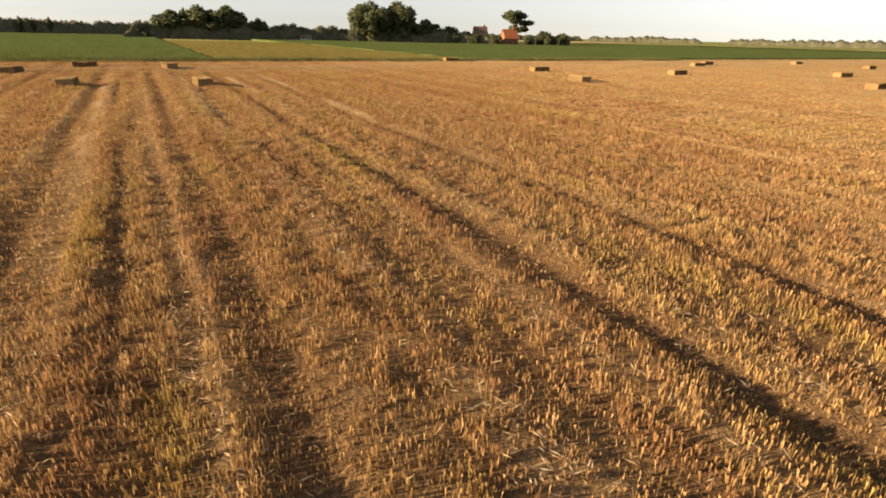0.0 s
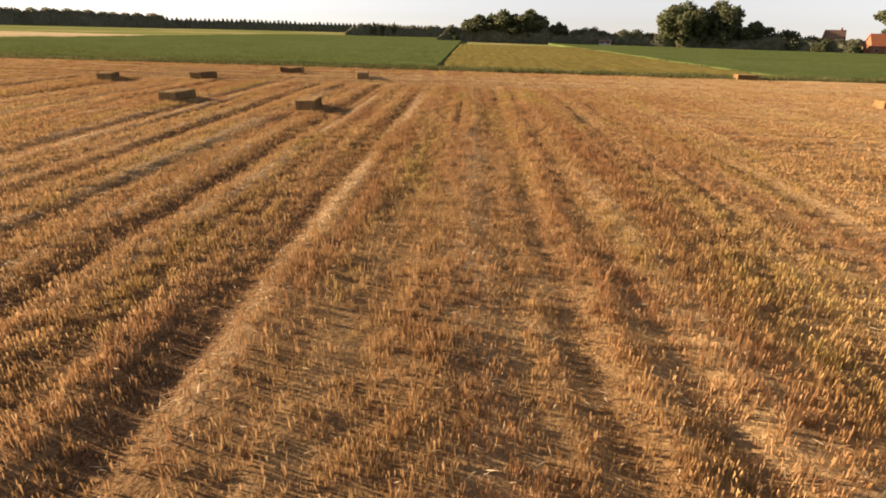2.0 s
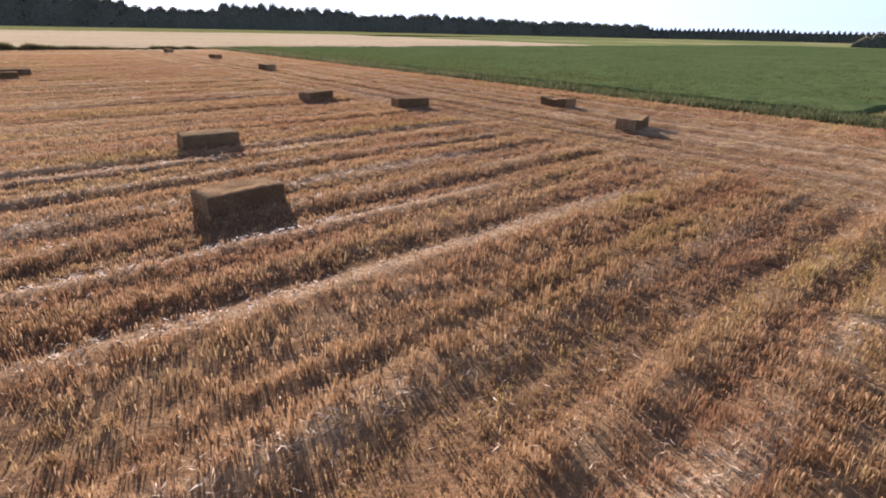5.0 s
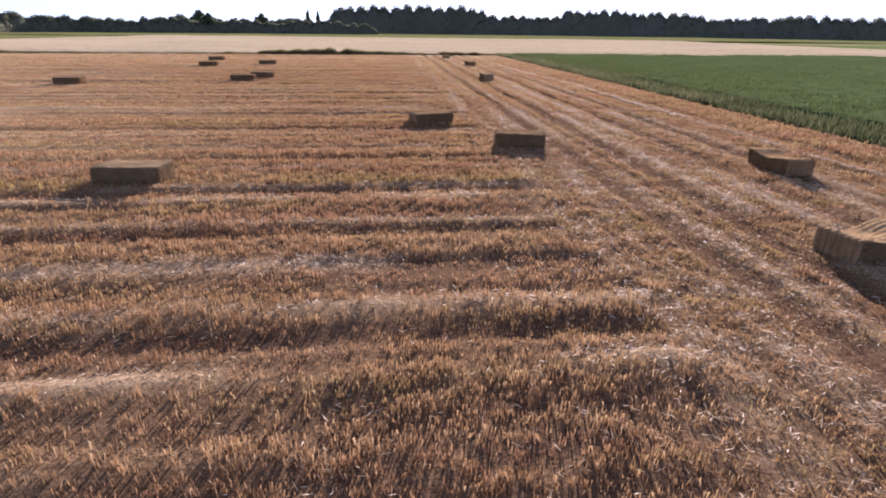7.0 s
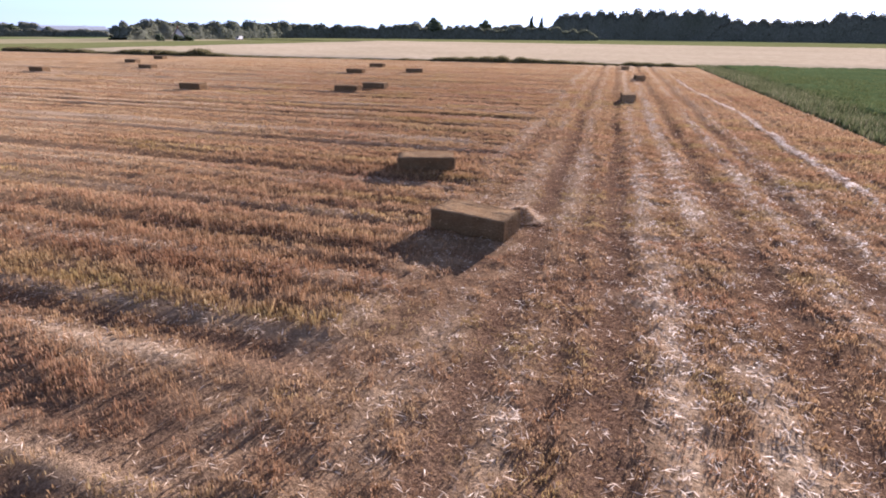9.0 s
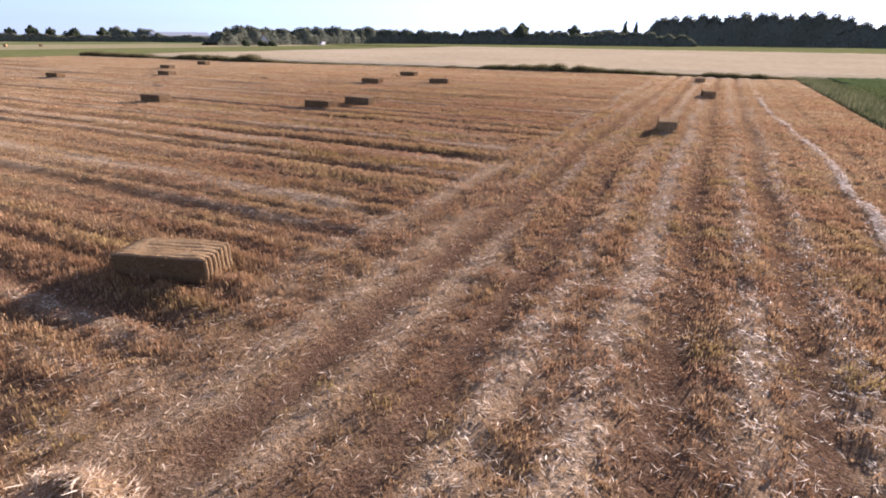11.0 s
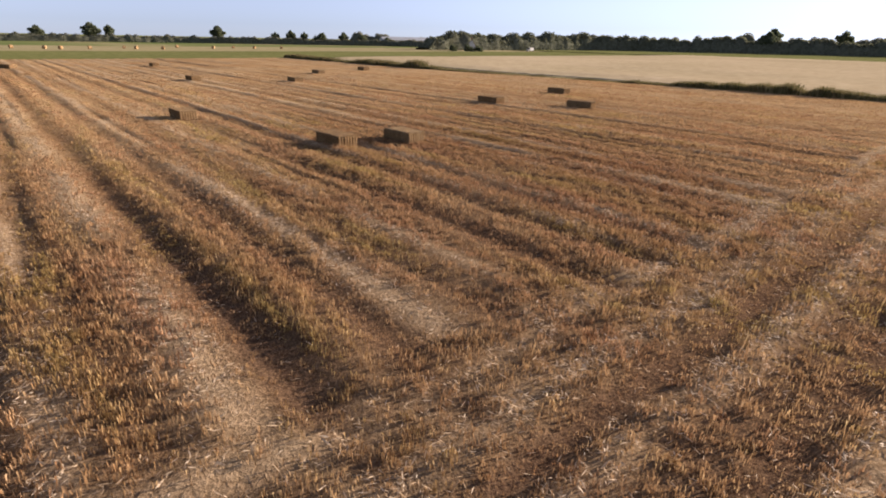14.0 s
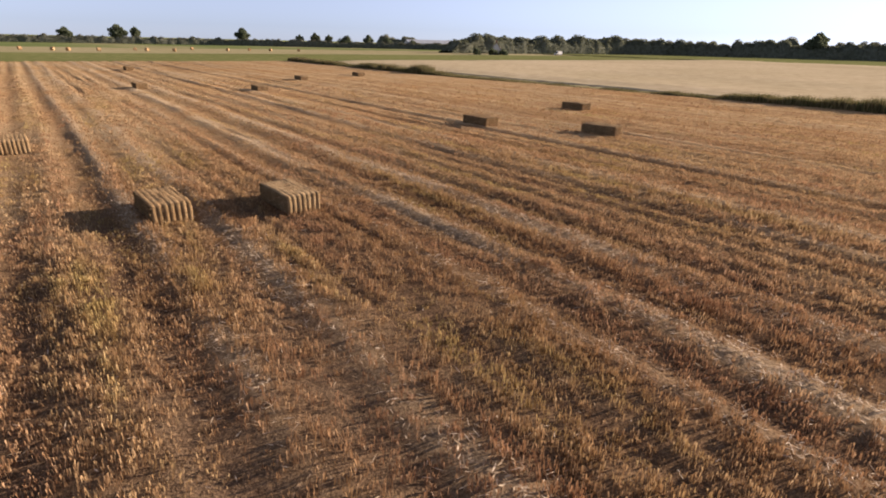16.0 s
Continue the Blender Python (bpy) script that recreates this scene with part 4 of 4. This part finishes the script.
def wood(name, line, label, seed, deep=18.0, rough=1.0, leaves_of=None, crown=0.0):
    """A far belt of trees along a line of (x, y, height): one lumpy canopy of joined crowns, with leaf clumps all over it."""
    g = np.random.default_rng(seed)
    P = np.array(line, float)
    run = np.concatenate([[0], np.cumsum(np.hypot(np.diff(P[:, 0]), np.diff(P[:, 1])))])
    mean = P[:, 2].mean()
    s = np.arange(0, run[-1], max(mean * 0.08, 1.0))
    x, y, h = np.interp(s, run, P[:, 0]), np.interp(s, run, P[:, 1]), np.interp(s, run, P[:, 2])
    # single crowns along the belt, each with its own width and height
    outline, at = np.zeros_like(s), -mean
    while at < run[-1] + mean:
        w, tall = crown or min(mean * g.uniform(0.28, 0.55) + 1.6, 11), g.uniform(1.18 - 0.42 * rough, 1.18)
        q = np.clip(1 - ((s - at) / w) ** 2, 0, 1)
        outline = np.maximum(outline, tall * q ** 0.42)
        at += w * (g.uniform(0.75, 1.5) if not crown else g.uniform(1.9, 2.3))
    top = h * np.maximum(outline, 0.8 if crown else 0.4) * np.clip(np.minimum(s, run[-1] - s) / mean + 0.25, 0, 1)
    tx, ty = np.gradient(x), np.gradient(y)
    tl = np.hypot(tx, ty)
    nx, ny = -ty / tl, tx / tl
    arc = np.linspace(0, math.pi, 11)
    a, b = np.meshgrid(s, np.arange(11.0), indexing="ij")
    off = deep / 2 * (1 - np.cos(arc))[None, :] + mean * 0.3 * (grain(a, b * mean + seed * 50, mean * 0.7, 2) - 0.5)
    z = top[:, None] * (np.sin(arc) ** 0.3)[None, :] * (0.95 + 0.1 * grain(a, b * mean, mean * 0.3, 4))
    z[:, 0], z[:, -1] = -0.1, -0.1
    grid = np.stack([x[:, None] + nx[:, None] * off, y[:, None] + ny[:, None] * off, z], -1)
    n = len(s)
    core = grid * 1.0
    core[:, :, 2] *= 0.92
    i = np.arange(n * 11).reshape(n, 11)
    shell = np.stack([i[:-1, :-1], i[1:, :-1], i[1:, 1:], i[:-1, 1:]], -1).reshape(-1, 4)
    m = int(n * (24 + 1.0 * mean))
    a, b, up = g.integers(0, n, m), g.choice([1, 1, 2, 3, 4, 5, 6, 7, 8, 9, 10, 10], m), g.random((m, 1))
    c = grid[a, b] * up + grid[a, b - 1] * (1 - up) + g.normal(0, mean * 0.018, (m, 3)) - np.array([0, 0, mean * 0.02])
    r = (0.3 + 0.026 * mean) * g.uniform(0.5, 1.3, m)[:, None]
    t1, t2 = g.normal(size=(m, 3)), g.normal(size=(m, 3))
    t1 /= np.linalg.norm(t1, axis=1)[:, None]
    t2 /= np.linalg.norm(t2, axis=1)[:, None]
    leaves = np.stack([c - t1 * r, c + t2 * r, c + t1 * r, c - t2 * r], 1).reshape(-1, 3)
    leaves[:, 2] = np.maximum(leaves[:, 2], -0.05)
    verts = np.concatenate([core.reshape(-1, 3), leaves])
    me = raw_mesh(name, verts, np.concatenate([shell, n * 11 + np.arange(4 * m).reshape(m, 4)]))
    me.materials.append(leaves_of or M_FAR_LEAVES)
    # Slot 1: the core in its shade-dark colour, under the leaf clumps.
    me.materials.append(M_CORE_SHADE)
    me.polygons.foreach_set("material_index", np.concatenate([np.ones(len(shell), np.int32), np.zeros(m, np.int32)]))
    return tagged(new(name, me), label, "wood", kind="stuff")


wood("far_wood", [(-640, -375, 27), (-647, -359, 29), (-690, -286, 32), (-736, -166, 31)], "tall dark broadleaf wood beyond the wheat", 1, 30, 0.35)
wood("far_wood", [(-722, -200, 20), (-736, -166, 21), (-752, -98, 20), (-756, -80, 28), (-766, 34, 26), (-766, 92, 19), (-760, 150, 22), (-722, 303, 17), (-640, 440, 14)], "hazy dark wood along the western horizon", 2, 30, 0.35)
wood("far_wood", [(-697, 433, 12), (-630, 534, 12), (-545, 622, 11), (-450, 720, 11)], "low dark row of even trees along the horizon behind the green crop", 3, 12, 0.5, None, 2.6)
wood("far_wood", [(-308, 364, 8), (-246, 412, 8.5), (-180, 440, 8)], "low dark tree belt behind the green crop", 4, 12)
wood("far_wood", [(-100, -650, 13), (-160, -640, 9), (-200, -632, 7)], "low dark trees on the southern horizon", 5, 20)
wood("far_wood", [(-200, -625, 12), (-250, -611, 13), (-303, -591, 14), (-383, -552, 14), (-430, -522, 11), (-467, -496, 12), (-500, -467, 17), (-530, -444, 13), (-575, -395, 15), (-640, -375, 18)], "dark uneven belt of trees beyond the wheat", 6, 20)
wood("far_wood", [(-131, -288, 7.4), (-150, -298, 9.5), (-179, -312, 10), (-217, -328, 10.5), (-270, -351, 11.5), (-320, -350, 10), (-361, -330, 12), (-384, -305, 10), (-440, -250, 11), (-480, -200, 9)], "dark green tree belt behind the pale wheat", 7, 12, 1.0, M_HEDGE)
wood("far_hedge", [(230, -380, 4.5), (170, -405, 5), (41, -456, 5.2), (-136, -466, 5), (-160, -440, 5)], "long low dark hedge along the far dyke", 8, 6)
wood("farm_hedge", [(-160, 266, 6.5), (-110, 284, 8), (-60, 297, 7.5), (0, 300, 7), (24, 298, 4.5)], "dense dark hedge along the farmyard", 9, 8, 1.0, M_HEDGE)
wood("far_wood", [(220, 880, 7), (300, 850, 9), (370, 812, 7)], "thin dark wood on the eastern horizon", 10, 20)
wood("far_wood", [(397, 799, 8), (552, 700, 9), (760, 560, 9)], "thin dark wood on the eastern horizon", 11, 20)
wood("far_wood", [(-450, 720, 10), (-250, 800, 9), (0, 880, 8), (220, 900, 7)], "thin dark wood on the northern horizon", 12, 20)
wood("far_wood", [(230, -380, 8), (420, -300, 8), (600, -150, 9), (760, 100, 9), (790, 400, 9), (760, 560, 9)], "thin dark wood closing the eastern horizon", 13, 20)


# ---------------------------------------------------------------- buildings
def house(name, x, y, turn, long, deep, eaves, ridge, wall_mat, roof_mat, label, chimney=True):
    root = new(name)
    root.matrix_basis = pose(x, y, 0, 0, 0, turn)
    a, b = long / 2, deep / 2
    part("wall", boxed((-a, a, -b, -b + 0.3, 0, eaves), (-a, a, b - 0.3, b, 0, eaves), (-a, -a + 0.3, -b + 0.3, b - 0.3, 0, eaves), (a - 0.3, a, -b + 0.3, b - 0.3, 0, eaves)), wall_mat, root)
    for s in (-a + 0.15, a - 0.15):
        bm = bmesh.new()
        v = [bm.verts.new((s + dx, yy, zz)) for dx in (-0.15, 0.15) for yy, zz in ((-b, eaves), (b, eaves), (0, ridge - 0.15))]
        for q in ((0, 2, 1), (3, 4, 5), (0, 1, 4, 3), (1, 2, 5, 4), (2, 0, 3, 5)):
            bm.faces.new([v[i] for i in q])
        part("gable", bm, M_WHITE if wall_mat is M_WHITE else wall_mat, root)
    bm = bmesh.new()
    for side in (-1, 1):
        lo = [(-a - 0.4, side * (b + 0.5), eaves - 0.3), (a + 0.4, side * (b + 0.5), eaves - 0.3), (a + 0.4, 0, ridge), (-a - 0.4, 0, ridge)]
        v = [bm.verts.new(p) for p in lo] + [bm.verts.new((p[0], p[1], p[2] + 0.22)) for p in lo]
        for q in ((0, 1, 2, 3), (4, 7, 6, 5), (0, 4, 5, 1), (1, 5, 6, 2), (2, 6, 7, 3), (3, 7, 4, 0)):
            bm.faces.new([v[i] for i in q])
    bmesh.ops.recalc_face_normals(bm, faces=bm.faces)
    roof = part("roof", bm, roof_mat, root, "pitched tiled roof")
    if chimney:
        part("chimney", boxed((a * 0.5, a * 0.5 + 0.7, -0.35, 0.35, ridge - 0.9, ridge + 1.1)), M_BRICK, roof)
    n = max(2, int(long / 3.2))
    for side in (-1, 1):
        for k in range(n):
            wx = -a + (k + 0.5) * long / n
            y0, y1 = sorted((side * b, side * (b + 0.06)))
            win = part("window", boxed((wx - 0.55, wx + 0.55, y0, y1, 1.0, 2.2)), M_PANE, root, "dark glazed window")
            part("frame", boxed((wx - 0.65, wx - 0.55, y0, y1 + 0.02, 0.9, 2.3), (wx + 0.55, wx + 0.65, y0, y1 + 0.02, 0.9, 2.3), (wx - 0.55, wx + 0.55, y0, y1 + 0.02, 2.2, 2.3), (wx - 0.55, wx + 0.55, y0, y1 + 0.02, 0.9, 1.0)), M_WHITE, win)
    return tagged(root, label, "house")


house("farmhouse", 29, 309, 20, 8, 6.4, 3.4, 7.8, M_BRICK, M_TILE, "brick farmhouse with an orange tiled roof among trees")
house("brick_house", 13, 312, 10, 7, 6, 4.2, 9.0, M_BRICK, M_DARKTILE, "dark brick house half hidden by shrubs")
house("garden_shed", -79, 290, 15, 5.5, 3.5, 1.7, 2.7, M_WHITE, M_DARKTILE, "small white shed before the farm hedge", False)
house("white_house", -152, -268, 75, 7.0, 4.6, 2.8, 6.4, M_WHITE, M_DARKTILE, "white gabled house among the far trees")

house("long_barn", -146, -482, 12, 48, 12, 5.0, 7.6, M_WHITE, M_GREYROOF, "long low pale barn behind the far hedge", False)


def van(x, y, turn):
    root = new("parked_van")
    root.matrix_basis = pose(x, y, 0, 0, 0, turn)
    bm = boxed((-2.6, 1.5, -0.95, 0.95, 0.45, 2.3), (1.5, 2.6, -0.92, 0.92, 0.45, 1.25))
    bmesh.ops.bevel(bm, geom=bm.edges[:], offset=0.12, segments=2, affect="EDGES")
    part("body", bm, M_WHITE, root)
    part("windscreen", boxed((1.5, 1.56, -0.8, 0.8, 1.35, 2.1)), M_PANE, root, "dark glass")
    for wx in (-1.7, 1.6):
        for wy in (-0.95, 0.8):
            bm = bmesh.new()
            bmesh.ops.create_cone(bm, cap_ends=True, segments=16, radius1=0.36, radius2=0.36, depth=0.22)
            bmesh.ops.rotate(bm, verts=bm.verts, matrix=Matrix.Rotation(math.pi / 2, 3, "X"))
            bmesh.ops.translate(bm, verts=bm.verts, vec=(wx, wy + 0.08, 0.36))
            part("wheel", bm, M_TYRE, root, "black wheel")
    return tagged(root, "small white van passing before the far trees", "van")


# Driving past; set to line up in the view at 14.5 s, range guessed.
van(-195, -287, 30)
